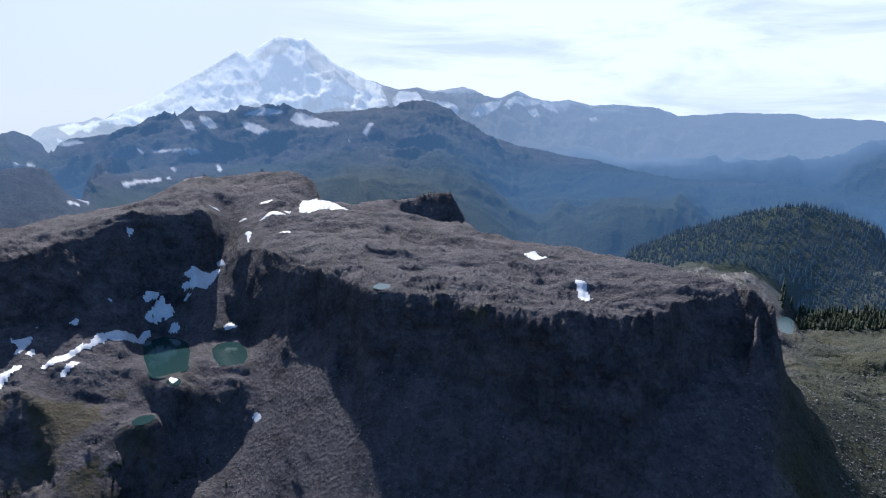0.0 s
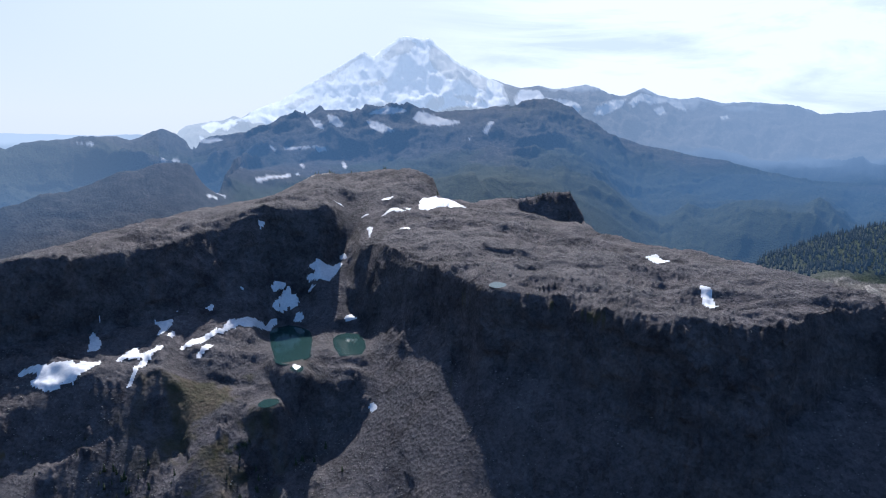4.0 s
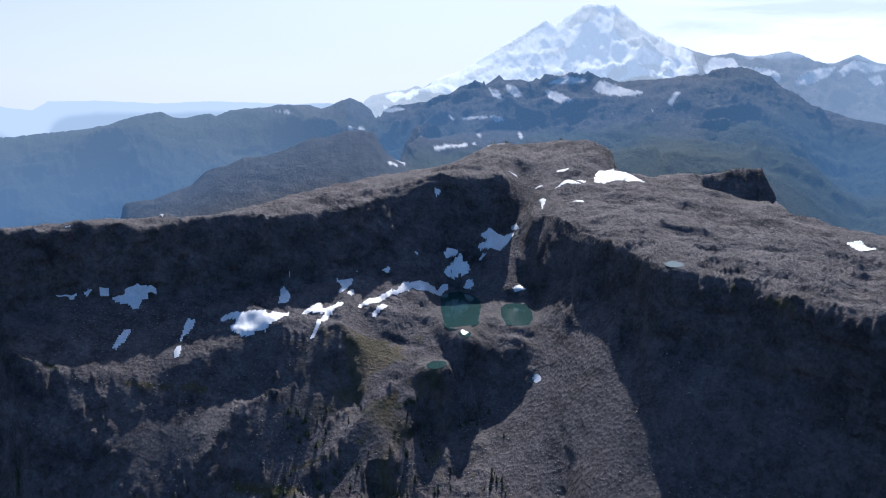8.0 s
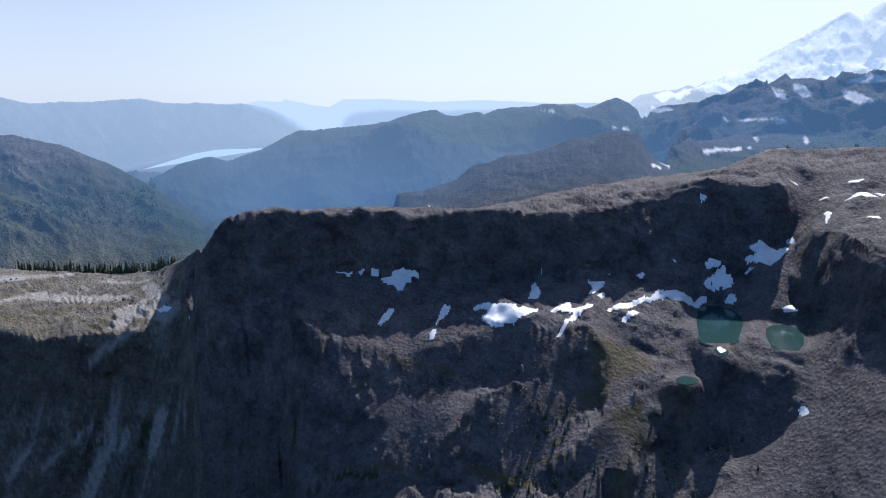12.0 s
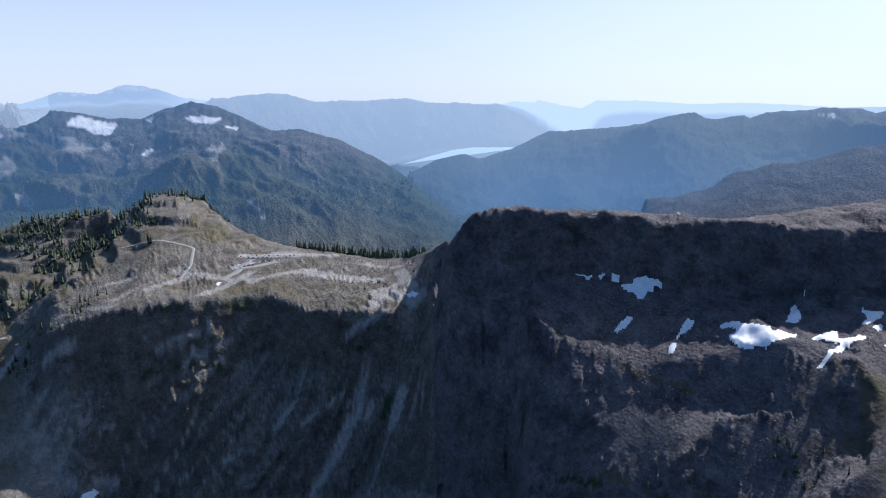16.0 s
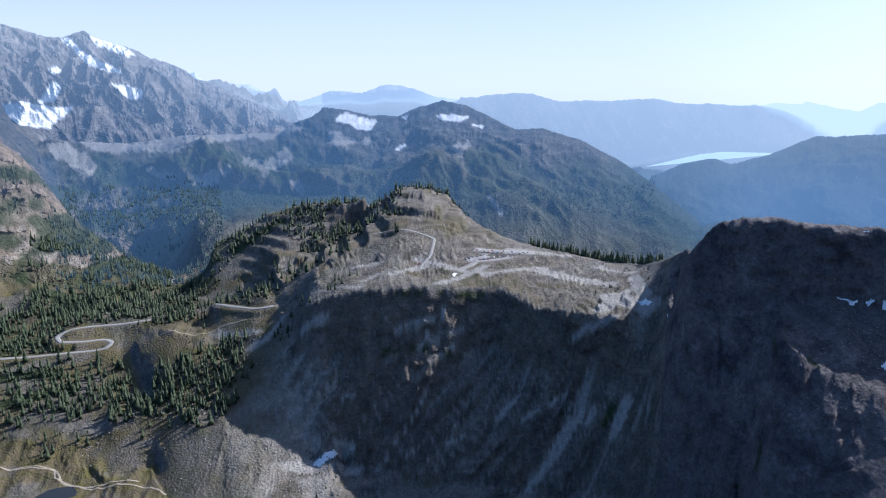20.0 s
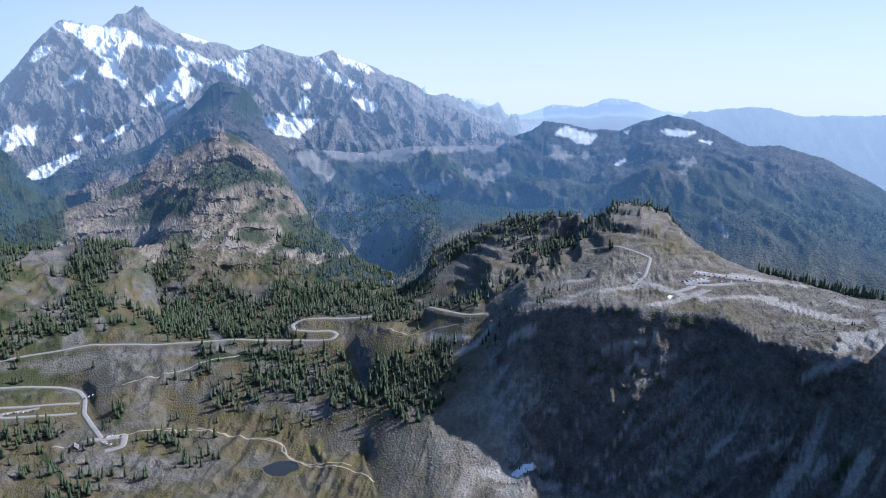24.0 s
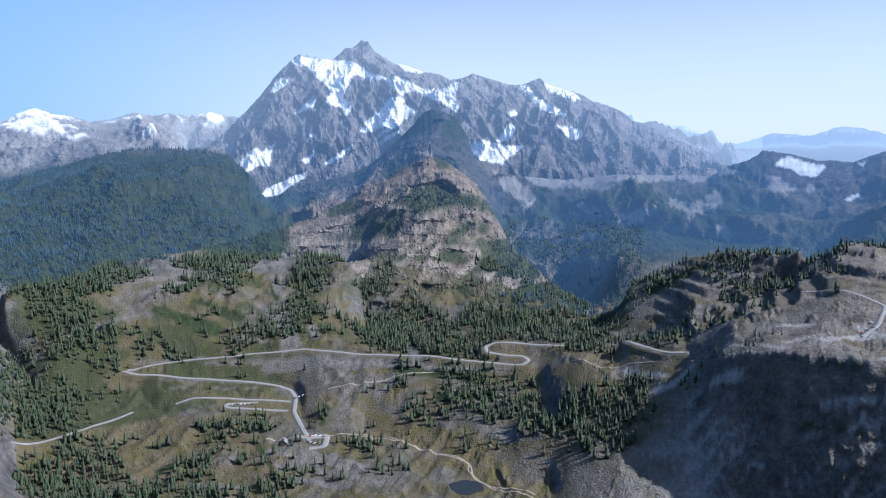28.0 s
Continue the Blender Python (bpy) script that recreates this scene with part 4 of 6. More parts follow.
bed(wood, (-1461, -571, 147), (-1345, -428, 139), 14)
bed(wood, (-1154, -1169, 218), (-1139, -1030, 195), 10)
bed(pale, (-2119, -1431, 274), (-1765, -1039, 270), 13)
bed(pale, (-1670, -1208, 240), (-1682, -1064, 230), 11)
bed(pale, (-1674, -951, 223), (-1647, -769, 208), 9)
bed(pale, (-1268, -737, 123), (-1044, -552, 118), 8)
bed(pale, (-949, -805, 95), (-1006, -642, 111), 12)
bed(pale, (-990, -903, 128), (-1017, -794, 124), 5)
bed(pale, (-1013, -647, 114), (-1066, -396, 121), 4)
bed(pale, (-837, -1147, 149), (-937, -1102, 162), 9)
bed(pale, (-995, -1150, 189), (-1084, -1118, 198), 8)
bed(pale, (-778, -595, 58), (-777, -500, 52), 12)
bed(grass, (-884, -435, 66), (-837, -326, 60), 16)
bed(grass, (-813, -344, 53), (-811, -279, 56), 8)
bed(grass, (-974, 58, 257), (-931, 86, 259), 5)
bed(grass, (-949, 198, 269), (-919, 207, 272), 4)
bed(snow, (-4798, -53, 470), (-4794, 93, 483), 15)
bed(snow, (-4835, 94, 494), (-4888, 320, 514), 19)
bed(snow, (-4502, 858, 437), (-4468, 995, 450), 11)
# Sunlit scree round the ponds, its brightness put in as paler colour.
bed(pale, (-231, 505, 303), (-186, 516, 305), 4)
bed(pale, (-188, 520, 308), (-147, 526, 307), 4)
bed(pale, (-276, 531, 318), (-248, 554, 315), 4)
bed(pale, (-216, 598, 317), (-188, 540, 312), 4)
bed(pale, (-150, 553, 317), (-100, 497, 324), 8)
bed(pale, (-116, 493, 305), (-82, 484, 331), 6)
bed(pale, (-148, 515, 302), (-108, 466, 291), 5)
bed(pale, (-223, 647, 354), (-220, 623, 337), 4)
bed(pale, (-1228, -982, 190), (-1130, -900, 165), 7)
bed(pale, (-1130, -900, 165), (-1046, -857, 141), 8)
bed(pale, (-1101, -866, 152), (-1002, -798, 120), 16)
bed(pale, (-956, -824, 106), (-995, -715, 112), 13)
bed(pale, (-911, -902, 106), (-956, -824, 106), 6)
bed(pale, (-853, -1012, 106), (-921, -923, 110), 4)
bed(pale, (-840, -939, 92), (-916, -792, 82), 5)
bed(pale, (-738, -603, 51), (-787, -556, 56), 13)
bed(pale, (-784, -554, 56), (-754, -499, 51), 11)
bed(pale, (-724, -574, 47), (-736, -497, 47), 9)
bed(pale, (-925, -711, 78), (-993, -562, 102), 3)
bed(pale, (-1007, -667, 114), (-1050, -445, 113), 4)
bed(pale, (-1216, -1102, 215), (-1445, -1151, 191), 7)
bed(pale, (-1108, -1191, 219), (-1134, -1045, 199), 7)
bed(pale, (-911, -353, 75), (-881, -243, 78), 12)
bed(pale, (-981, -306, 88), (-914, -219, 92), 11)
bed(pale, (-944, -576, 87), (-976, -568, 96), 5)
bed(wood, (-1017, -575, 110), (-1038, -440, 108), 11)
bed(wood, (-971, -470, 90), (-1001, -406, 96), 12)
bed(wood, (-973, -1083, 168), (-986, -968, 142), 16)
bed(wood, (-1040, -1043, 176), (-1038, -938, 152), 11)
bed(wood, (-1144, -866, 164), (-1209, -859, 172), 10)
bed(wood, (-1141, -930, 171), (-1200, -988, 189), 7)
bed(wood, (-1533, -951, 164), (-1432, -742, 156), 16)
bed(wood, (-1442, -719, 155), (-1290, -472, 135), 16)
bed(wood, (-764, -669, 60), (-720, -606, 50), 5)
bed(wood, (-664, -759, 45), (-694, -722, 52), 8)
bed(wood, (-844, -613, 68), (-882, -628, 77), 6)
bed(grass, (-1211, -783, 131), (-1131, -637, 120), 15)
bed(grass, (-1080, -772, 133), (-1070, -671, 124), 10)
bed(grass, (-886, -543, 59), (-876, -427, 62), 13)
bed(grass, (-819, -433, 54), (-859, -350, 64), 13)
bed(grass, (-909, -596, 80), (-908, -536, 69), 8)
bed(grass, (-817, -871, 81), (-857, -724, 70), 7)
bed(grass, (-789, -337, 52), (-821, -256, 57), 9)
bed(grass, (-731, -817, 62), (-764, -669, 60), 10)
bed(grass, (-1240, -212, 174), (-1245, -103, 229), 13)
bed(grass, (-1243, -153, 201), (-1267, -54, 238), 9)
bed(grass, (-1006, 60, 260), (-987, 91, 260), 4)
bed(grass, (-1075, 206, 264), (-1017, 229, 271), 4)
bed(grass, (-951, 119, 260), (-914, 160, 263), 4)
bed(grass, (-863, 225, 263), (-835, 253, 264), 4)
bed(wood, (-1330, -212, 219), (-1344, -128, 267), 11)

snow += volcano * smooth(n_far, 0.1, 0.3) * smooth(Z, 470, 520) * (A < 2) * 0.7
snow += (A > 131) * very_far * smooth(n_far + 0.5 * fuzz + (Z - 570) / 160, -0.05, 0.15)
snow += box(A, 85, 102, 1) * smooth(R, 4740, 4800) * smooth(Z - 465 + 30 * fuzz + 20 * n_far, -10, 15)
scree *= 1 - 0.9 * box(R, 1400, 2300, 80) * (1 - smooth(A, 56, 60))
scree = np.clip(scree + pale, 0, 1)
grass, wood = grass * (1 - 0.9 * pale), wood * (1 - 0.9 * pale)
# Share of painted haze glow, by distance and bearing, more on volcano snow.
haze_glow = np.interp(R, (1450, 1800, 2300, 2900, 3200, 3500, 4500, 4640, 4900), (0.0, 0.07, 0.2, 0.32, 0.36, 0.4, 0.42, 0.74, 0.86)) + 0.16 * smooth(R, 1250, 1700) * (1 - smooth(R, 2300, 3000)) * (1 - smooth(A, 58, 68)) * (1 + 0.1 * box(A, 24, 56, 6))
haze_glow *= np.interp(A, (-38, -12, 4, 30, 60, 92, 110, 152), (1.4, 1.3, 0.95, 1.2, 1.45, 1.35, 1.0, 0.95))
haze_glow += 0.1 * (1 - smooth(A, -9, -6)) * smooth(R, 1000, 1080) * (1 - smooth(R, 1600, 1660))
haze_glow *= 1 + 0.3 * box(R, 1500, 3480, 120) * (1 - smooth(A, 60, 75))
haze_glow += 0.8 * box(A, 31, 54, 1.5) * smooth(R, 3500, 3700)
haze_glow += 0.2 * box(A, 54, 93, 2) * box(R, 3500, 4650, 60)
haze_glow *= 1 + 0.25 * box(A, 66, 111, 3) * box(R, 1900, 3150, 80)
haze_glow *= 1 + 0.14 * (A < 31) * (R > 2100) * (R < 3480) + volcano * (0.28 + 0.3 * (1 - smooth(A, 2, 8))) * (R < 4640) + 0.12 * peak * (R < 4400)
haze_glow += 0.13 * box(A, 111, 131, 0.6) * box(R, 2450, 2870, 30)
haze_glow += 0.1 * far * (1 - very_far) * smooth(330 - Z, 0, 200)
# Paleness of the painted haze glow, strongest over far ranges and the volcano.
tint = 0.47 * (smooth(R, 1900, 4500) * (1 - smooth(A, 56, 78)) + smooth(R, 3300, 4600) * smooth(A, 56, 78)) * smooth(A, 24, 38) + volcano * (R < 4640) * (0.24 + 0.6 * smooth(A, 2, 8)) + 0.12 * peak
haze_glow *= 1 - 0.2 * np.clip(snow, 0, 1) * (1 - volcano)
haze_glow += 0.1 * np.clip(snow, 0, 1) * volcano
# Steep faces get a darker colour: dark basalt, plus the shade lying on them.
face_darkening = (0.2 * table + 0.3 * point * smooth(Z, 120, 170)) * (1 - far) * smooth(slope, 0.9, 1.4) * smooth(fuzz, -0.7, -0.2) * (1 - box(A, 26, 66, 2) * (1 - smooth(Z, 300, 330)))
wood += 0.9 * smooth(A, 126.5, 129) * box(R, 1850, 3050, 60) * smooth(430 - Z + 30 * n_far, -10, 25)
arm_head = box(A, 111, 128, 0.8) * box(R, 1900, 2870, 40)
wood *= 1 - 0.85 * arm_head * smooth(Z + 60 * n_wide, 190, 260)
grass *= 1 - 0.5 * arm_head
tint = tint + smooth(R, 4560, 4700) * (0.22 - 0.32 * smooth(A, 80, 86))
face_darkening = np.maximum(face_darkening, ribs_dark)
LAYERS = {"face_darkening": face_darkening, "haze_glow": haze_glow, "tint": tint, "grass": grass, "wood": wood, "snow": snow, "scree": scree}
for key in LAYERS:
    LAYERS[key] = np.clip(LAYERS[key], 0, 1).astype(np.float32)

# ---- rows are set closer where the land shows in the camera's view, then the sheet is cut into the ground, the mountains and the ranges ----
ROWS = 520
angle = np.arctan2(Z - EYE[2], R)
tops = np.maximum.accumulate(angle, axis=1)
closer = np.abs(np.gradient(angle, axis=1)) * np.where(R > 330, 1.0, 0.06) * np.where(angle > tops - 0.006, 1.0, 0.12) + np.where(R > 330, 0.00025, 0.00002)
closer = sum(np.roll(closer, k, 0) for k in range(-5, 6)) / 11
cum = np.cumsum(closer, 1)
cum = (cum - cum[:, :1]) / (cum[:, -1:] - cum[:, :1])
jj = np.stack([np.interp(np.linspace(0, 1, ROWS), cum[i], np.arange(NR)) for i in range(NA)])
j0 = np.clip(jj.astype(int), 0, NR - 2)
fj = jj - j0
cols = np.arange(NA)[:, None]


def rows_of(g):
    return g[cols, j0] * (1 - fj) + g[cols, j0 + 1] * fj


RR, ZZ = np.exp(rows_of(np.log(R))), rows_of(Z)
AA = AZ[:, None] * np.ones((1, ROWS))
SS = rows_of(slope)
# rock faces are uneven in depth: beds and columns
face = smooth(SS, 0.7, 1.4) * (1 - smooth(RR, 1000, 1500))
beds = value_noise(np.radians(AA) * 60, ZZ / 7.0) + 0.6 * value_noise(np.radians(AA) * 120, ZZ / 18.0)
RR = RR - face * 2.6 * beds
# crags of the far mountains: ribs and chutes that lean with the beds
high = smooth(RR, 1500, 2300) * smooth(SS, 0.25, 0.6) * (1 - smooth(RR, 4640, 4700))
run_ = np.radians(AA) * 3900


def broken(u, v, size, octaves, gain=0.75):
    """Rock broken by frost: sharp ribs that branch into smaller ones."""
    total, weigh, amp, norm = 0.0, 1.0, 1.0, 0.0
    for o in range(octaves):
        k = 2.1 ** o / size
        n = 1 - np.abs(value_noise(u * k + 0.35 * o * v * k + 31.7 * o, v * k + 11.3 * o))
        n = n * n * weigh
        weigh = np.clip(1.7 * n, 0.15, 1)
        total, norm = total + amp * n, norm + amp
        amp *= gain * 0.75
    return 2 * total / norm - 0.6


crags = broken(run_ + 0.5 * ZZ, ZZ * 0.45, 150.0, 6) + 0.5 * broken(run_ - 0.7 * ZZ + 50, ZZ * 0.6, 80.0, 4)
middle = box(AA, 104, 128, 1.0) * box(RR, 1500, 2900, 100)
RR = RR - high * (1 - middle) * np.where(AA > 131, np.where(RR > 3200, 0.8, 0.25), np.where(AA > 92, 1.0, np.where(AA < 31, np.where(RR > 3480, 0.35, 0.7), 0.4))) * RR / 3900 * np.where(RR > 3400, 52, 30) * crags
knobs = broken(np.radians(AA) * 2000 + 0.4 * ZZ, RR * 0.35 + 1.2 * ZZ, 120.0, 6)
RR = RR - middle * smooth(SS, 0.12, 0.35) * 34 * knobs
XX, YY = -np.sin(np.radians(AA)) * RR, np.cos(np.radians(AA)) * RR
cover = {key: rows_of(g) for key, g in LAYERS.items()}

# scrub keeps to the hollows of the brown hill
hollow = middle * smooth(-knobs + 0.5 * fractal(np.radians(AA) * 2000, ZZ, 60.0, 4), -0.1, 0.25)
cover["wood"] = np.clip(np.maximum(cover["wood"], 0.9 * hollow) * (1 - 0.7 * middle * smooth(knobs, 0.0, 0.3)), 0, 1)
# snow on the far mountains lies in fields, each within its outline
RISE = (ZZ - EYE[2]) / RR
ragged = fractal(np.radians(AA) * 3900, ZZ * 1.3, 70.0, 5, 0.65)


def field(out, inner, outer, at, ragged_by, amount, layer="snow"):
    """Covers (or with a negative amount clears) the land between two distances within an outline of bearings and
    heights, the heights taken at a distance. The outlines are drawn to fit the camera's view.
    """
    p = np.array(out, float)
    q = np.stack([np.radians(p[:, 0]) * at, p[:, 1]], 1)
    cols_ = np.where((AZ > p[:, 0].min() - 0.6) & (AZ < p[:, 0].max() + 0.6))[0]
    c = slice(cols_[0], cols_[-1] + 1)
    g = outline_gap(np.radians(AA[c]) * at, EYE[2] + RISE[c] * at, [tuple(v) for v in q])
    m = smooth(g + ragged_by * ragged[c], -2.0, 2.0) * (RR[c] > inner) * (RR[c] < outer)
    cover[layer][c] = np.maximum(cover[layer][c], m * amount) if amount > 0 else cover[layer][c] * (1 + amount * m)


def ice(at, out):
    field(out, 3250, 4640, at, 11.0, 1.0)


def rock_and_shade(at, out):
    field(out, 3250, 4640, at, 22.0, -0.5)


def bowl(at, out):
    field(out, 2100, 3200, at, 36.0, 0.65, "scree")
    field(out, 2100, 3200, at, 36.0, -0.7, "wood")
    field(out, 2100, 3200, at, 36.0, -0.7, "grass")


def patch(at, out):
    field(out, 2100, 3480, at, 8.0, 1.0)


# glaciers of the rock peak
ice(3900, [(127.44, 868), (127.01, 891), (126.52, 889), (125.27, 879), (124.23, 874), (122.75, 864), (122.12, 838), (121.49, 816), (121.5, 778), (122.35, 801), (122.78, 801), (123.02, 757), (123.34, 714), (123.48, 679), (122.87, 627), (123.19, 583), (123.73, 627), (124.57, 641), (124.9, 656), (124.54, 699), (124.72, 742), (125.34, 771), (125.74, 799), (126.13, 841), (126.76, 841)])
ice(3900, [(121.57, 819), (121.06, 801), (119.99, 779), (119.33, 787), (118.47, 767), (117.17, 720), (116.07, 720), (115.18, 729), (114.74, 767), (114.43, 749), (114.88, 685), (114.54, 625), (114.63, 602), (115.2, 626), (116.08, 661), (117.18, 685), (118.05, 720), (118.71, 700), (118.93, 685), (119.79, 729), (120.29, 773), (121.59, 775)])
ice(3900, [(129.04, 697), (128.46, 763), (127.84, 775), (127.64, 755), (128.28, 726), (128.71, 706)])
ice(3900, [(122.28, 503), (121.6, 568), (120.71, 612), (120.03, 671), (119.37, 685), (118.72, 671), (118.95, 641), (118.16, 626), (117.99, 603), (118.75, 567), (119.43, 523), (120.32, 494), (121.21, 450), (120.76, 485), (120.08, 532), (121.19, 509), (121.85, 494)])
ice(3900, [(121.22, 426), (120.1, 479), (118.99, 514), (119.44, 478), (120.56, 434)])
ice(3900, [(131.35, 355), (130.79, 398), (130.16, 418), (129.85, 391), (129.25, 420), (128.69, 454), (129.16, 382), (129.33, 315), (130.03, 325), (130.99, 297), (131.39, 312)])
ice(3900, [(130.58, 150), (129.5, 207), (128.22, 243), (127.14, 277), (126.4, 290), (126.59, 261), (127.81, 218), (128.91, 155), (129.77, 127)])
ice(3900, [(113.67, 440), (112.55, 452), (111.44, 430), (110.32, 421), (109.3, 438), (109.56, 408), (110.1, 378), (110.77, 354), (110.99, 318), (111.89, 330), (113.01, 355), (113.59, 392)])
ice(3900, [(111.44, 445), (110.9, 505), (110.55, 541), (109.97, 529), (110.1, 490), (110.63, 451)])
ice(3900, [(109.76, 735), (109.32, 747), (108.79, 711), (108.13, 667), (107.24, 628), (106.14, 598), (105.92, 571), (106.8, 584), (107.68, 608), (108.34, 629), (108.87, 676), (109.45, 712)])
ice(3900, [(107.79, 746), (106.82, 730), (105.73, 706), (105.15, 665), (105.72, 656), (106.59, 680), (107.47, 710)])
ice(3900, [(106.92, 533), (105.9, 518), (104.89, 497), (105.01, 458), (105.67, 452), (106.34, 488)])
ice(3900, [(119.48, 860), (118.45, 840), (117.14, 820), (116.71, 811), (117.58, 802), (118.67, 825)])
ice(3900, [(127.3, 592), (126.47, 641), (125.53, 676), (125.85, 636), (126.71, 598)])
ice(3900, [(110.64, 588), (110.19, 612), (109.93, 591), (110.37, 576)])
ice(3900, [(125.1, 328), (123.85, 392), (122.88, 433), (123.2, 391), (124.53, 333)])
ice(3900, [(126.87, 350), (126, 394), (125.8, 376), (126.46, 329)])
ice(3900, [(126.04, 525), (125.88, 438), (125.76, 364), (125.96, 379), (126.15, 482)])
# snow of the volcano and of the crags beside it
ice(4200, [(25.49, 447), (24.84, 462), (23.73, 525), (21.97, 565), (19.32, 674), (17.56, 752), (15.59, 835), (15.07, 810), (13.64, 871), (12.56, 922), (10.53, 911), (8.65, 791), (6.92, 722), (5.83, 681), (4.75, 643), (4.28, 535), (6.18, 504), (7.92, 527), (10.53, 483), (12.73, 484), (15.83, 453), (19.38, 428), (22.03, 414), (23.77, 430)])
ice(4200, [(1.98, 565), (0.73, 555), (-0.7, 548), (-1.33, 518), (-0.96, 472), (-0.13, 494), (1.13, 534)])
ice(4200, [(-2.34, 517), (-3.5, 553), (-4.66, 561), (-4.31, 517), (-3.17, 472), (-2.18, 472)])
ice(4200, [(-4.68, 540), (-5.6, 590), (-6.37, 578), (-7.14, 560), (-7.89, 559), (-8.66, 530), (-9.07, 486), (-8.31, 510), (-7.53, 545), (-6.42, 531), (-5.64, 546), (-5.1, 511)])
ice(4200, [(-6.64, 501), (-7.19, 516), (-7.52, 481), (-7.05, 466)])
ice(4200, [(3.47, 612), (2.01, 611), (1.57, 565), (2.59, 534), (3.63, 519), (4.07, 550)])
ice(4200, [(28.08, 417), (26.79, 438), (26.16, 416), (27.25, 382)])
ice(4200, [(26.59, 416), (25.66, 456), (25.29, 431), (26.17, 394)])
ice(4200, [(-11.26, 458), (-11.77, 469), (-12.03, 458), (-11.62, 446)])
# bare rock in the volcano's snow, and blue shade painted as thinned snow
rock_and_shade(4200, [(10.39, 868), (9.52, 825), (8.65, 775), (6.91, 700), (6.04, 669), (6.23, 613), (7.09, 629), (7.97, 661), (9.27, 693), (10.37, 740), (10.59, 801)])
rock_and_shade(4200, [(13.42, 852), (12.77, 888), (11.91, 894), (11.47, 872), (12.11, 827), (12.76, 809), (13.41, 788), (13.85, 772), (14.07, 803)])
rock_and_shade(4200, [(10.85, 537), (10.02, 578), (9.46, 584), (9.32, 537), (10.09, 502), (10.97, 509)])
rock_and_shade(4200, [(4.97, 643), (4.11, 628), (3.58, 581), (3.85, 535), (4.5, 551), (4.94, 597)])
# Light blue shade on this flank, painted by clearing half its snow.
rock_and_shade(4200, [(19.33, 656), (17.56, 733), (15.59, 816), (16.03, 779), (17.13, 721), (18.23, 668)])
rock_and_shade(4200, [(21.99, 524), (19.78, 587), (19.35, 571), (21.12, 508)])
rock_and_shade(4200, [(15.38, 649), (14.06, 686), (13.84, 667), (14.94, 623)])
rock_and_shade(4200, [(14.94, 538), (13.62, 560), (13.27, 538), (14.28, 516)])
rock_and_shade(4200, [(8.81, 584), (7.29, 583), (6.2, 551), (7.49, 546)])
# snow patches of the ridge below the volcano
patch(3000, [(19.81, 470), (19.15, 463), (18.68, 426), (19.38, 438)])
patch(3000, [(18.57, 486), (17.82, 479), (17.12, 440), (17.83, 433), (18.27, 456)])
patch(3000, [(15.48, 462), (14.28, 451), (13.34, 423), (14.28, 414), (15.17, 433)])
patch(3000, [(11.93, 469), (11.41, 500), (10.75, 496), (9.65, 473), (8.24, 455), (8.98, 443), (10.51, 441), (11.4, 450)])
patch(3000, [(15.16, 492), (13.84, 517), (12.73, 514), (12.2, 500), (13.17, 489)])
patch(3000, [(6.35, 414), (5.81, 459), (5.46, 454), (6, 407)])
patch(3000, [(7.64, 386), (7.21, 396), (7.33, 382)])
patch(3000, [(19.55, 349), (18.96, 360), (18.52, 346), (19.2, 332)])
patch(3000, [(21.15, 245), (20.87, 256), (20.66, 233)])
patch(3000, [(22.95, 366), (22.43, 350), (22.61, 341)])
patch(3000, [(28.34, 392), (26.84, 398), (26.41, 389), (27.71, 380)])
patch(3000, [(22.07, 354), (19.41, 365), (19.19, 351), (21.41, 347)])
patch(3000, [(5.58, 221), (5.07, 245), (4.89, 231)])

# snow and pale scree bowls of the cirque ridge
patch(2900, [(91.19, 377), (90.25, 406), (88.94, 390), (87.82, 373), (88.27, 338), (89.34, 338), (90.14, 369)])
patch(2900, [(83.14, 391), (82.05, 397), (80.59, 387), (81.21, 368), (82.42, 372)])
patch(2900, [(80.27, 356), (79.32, 352), (79.54, 341)])
patch(2900, [(86.58, 257), (85.67, 284), (85.36, 277), (86.07, 257)])
patch(2900, [(86.21, 386), (85.26, 401), (85.44, 371)])
bowl(2800, [(111.47, 341), (109.77, 305), (108.07, 244), (109.19, 217), (110.47, 258), (111.3, 302)])
bowl(2800, [(98.19, 255), (96.39, 248), (95.05, 274), (94.34, 309), (94.51, 248), (95.85, 193), (96.84, 177), (97.65, 215)])
bowl(2800, [(102.05, 188), (100, 232), (99.01, 205), (100.38, 147), (101.74, 148)])
bowl(2800, [(109.72, 365), (107.12, 324), (104.46, 328), (100.87, 350), (94.62, 357), (93.52, 378), (93.51, 352), (96.4, 322), (100.88, 311), (104.03, 282), (106.27, 271), (108.03, 288)])
bowl(2800, [(104.96, 226), (103.4, 203), (103.09, 174), (104.08, 179)])
bowl(2800, [(94.58, 149), (94.04, 155), (93.44, 93), (93.89, 82)])
bowl(2800, [(82.1, 271), (80.46, 322), (79.97, 277), (81.16, 230)])
bowl(2800, [(91.96, 331), (89.77, 331), (88.45, 303), (90.18, 270)])

fi, fk = np.meshgrid(np.arange(NA), np.arange(ROWS - 1), indexing="ij")
quads = np.stack([fi * ROWS + fk, fi * ROWS + fk + 1, (fi + 1) % NA * ROWS + fk + 1, (fi + 1) % NA * ROWS + fk], -1).reshape(-1, 4)
qa, qr = AA[fi, fk].ravel(), RR[fi, fk].ravel()


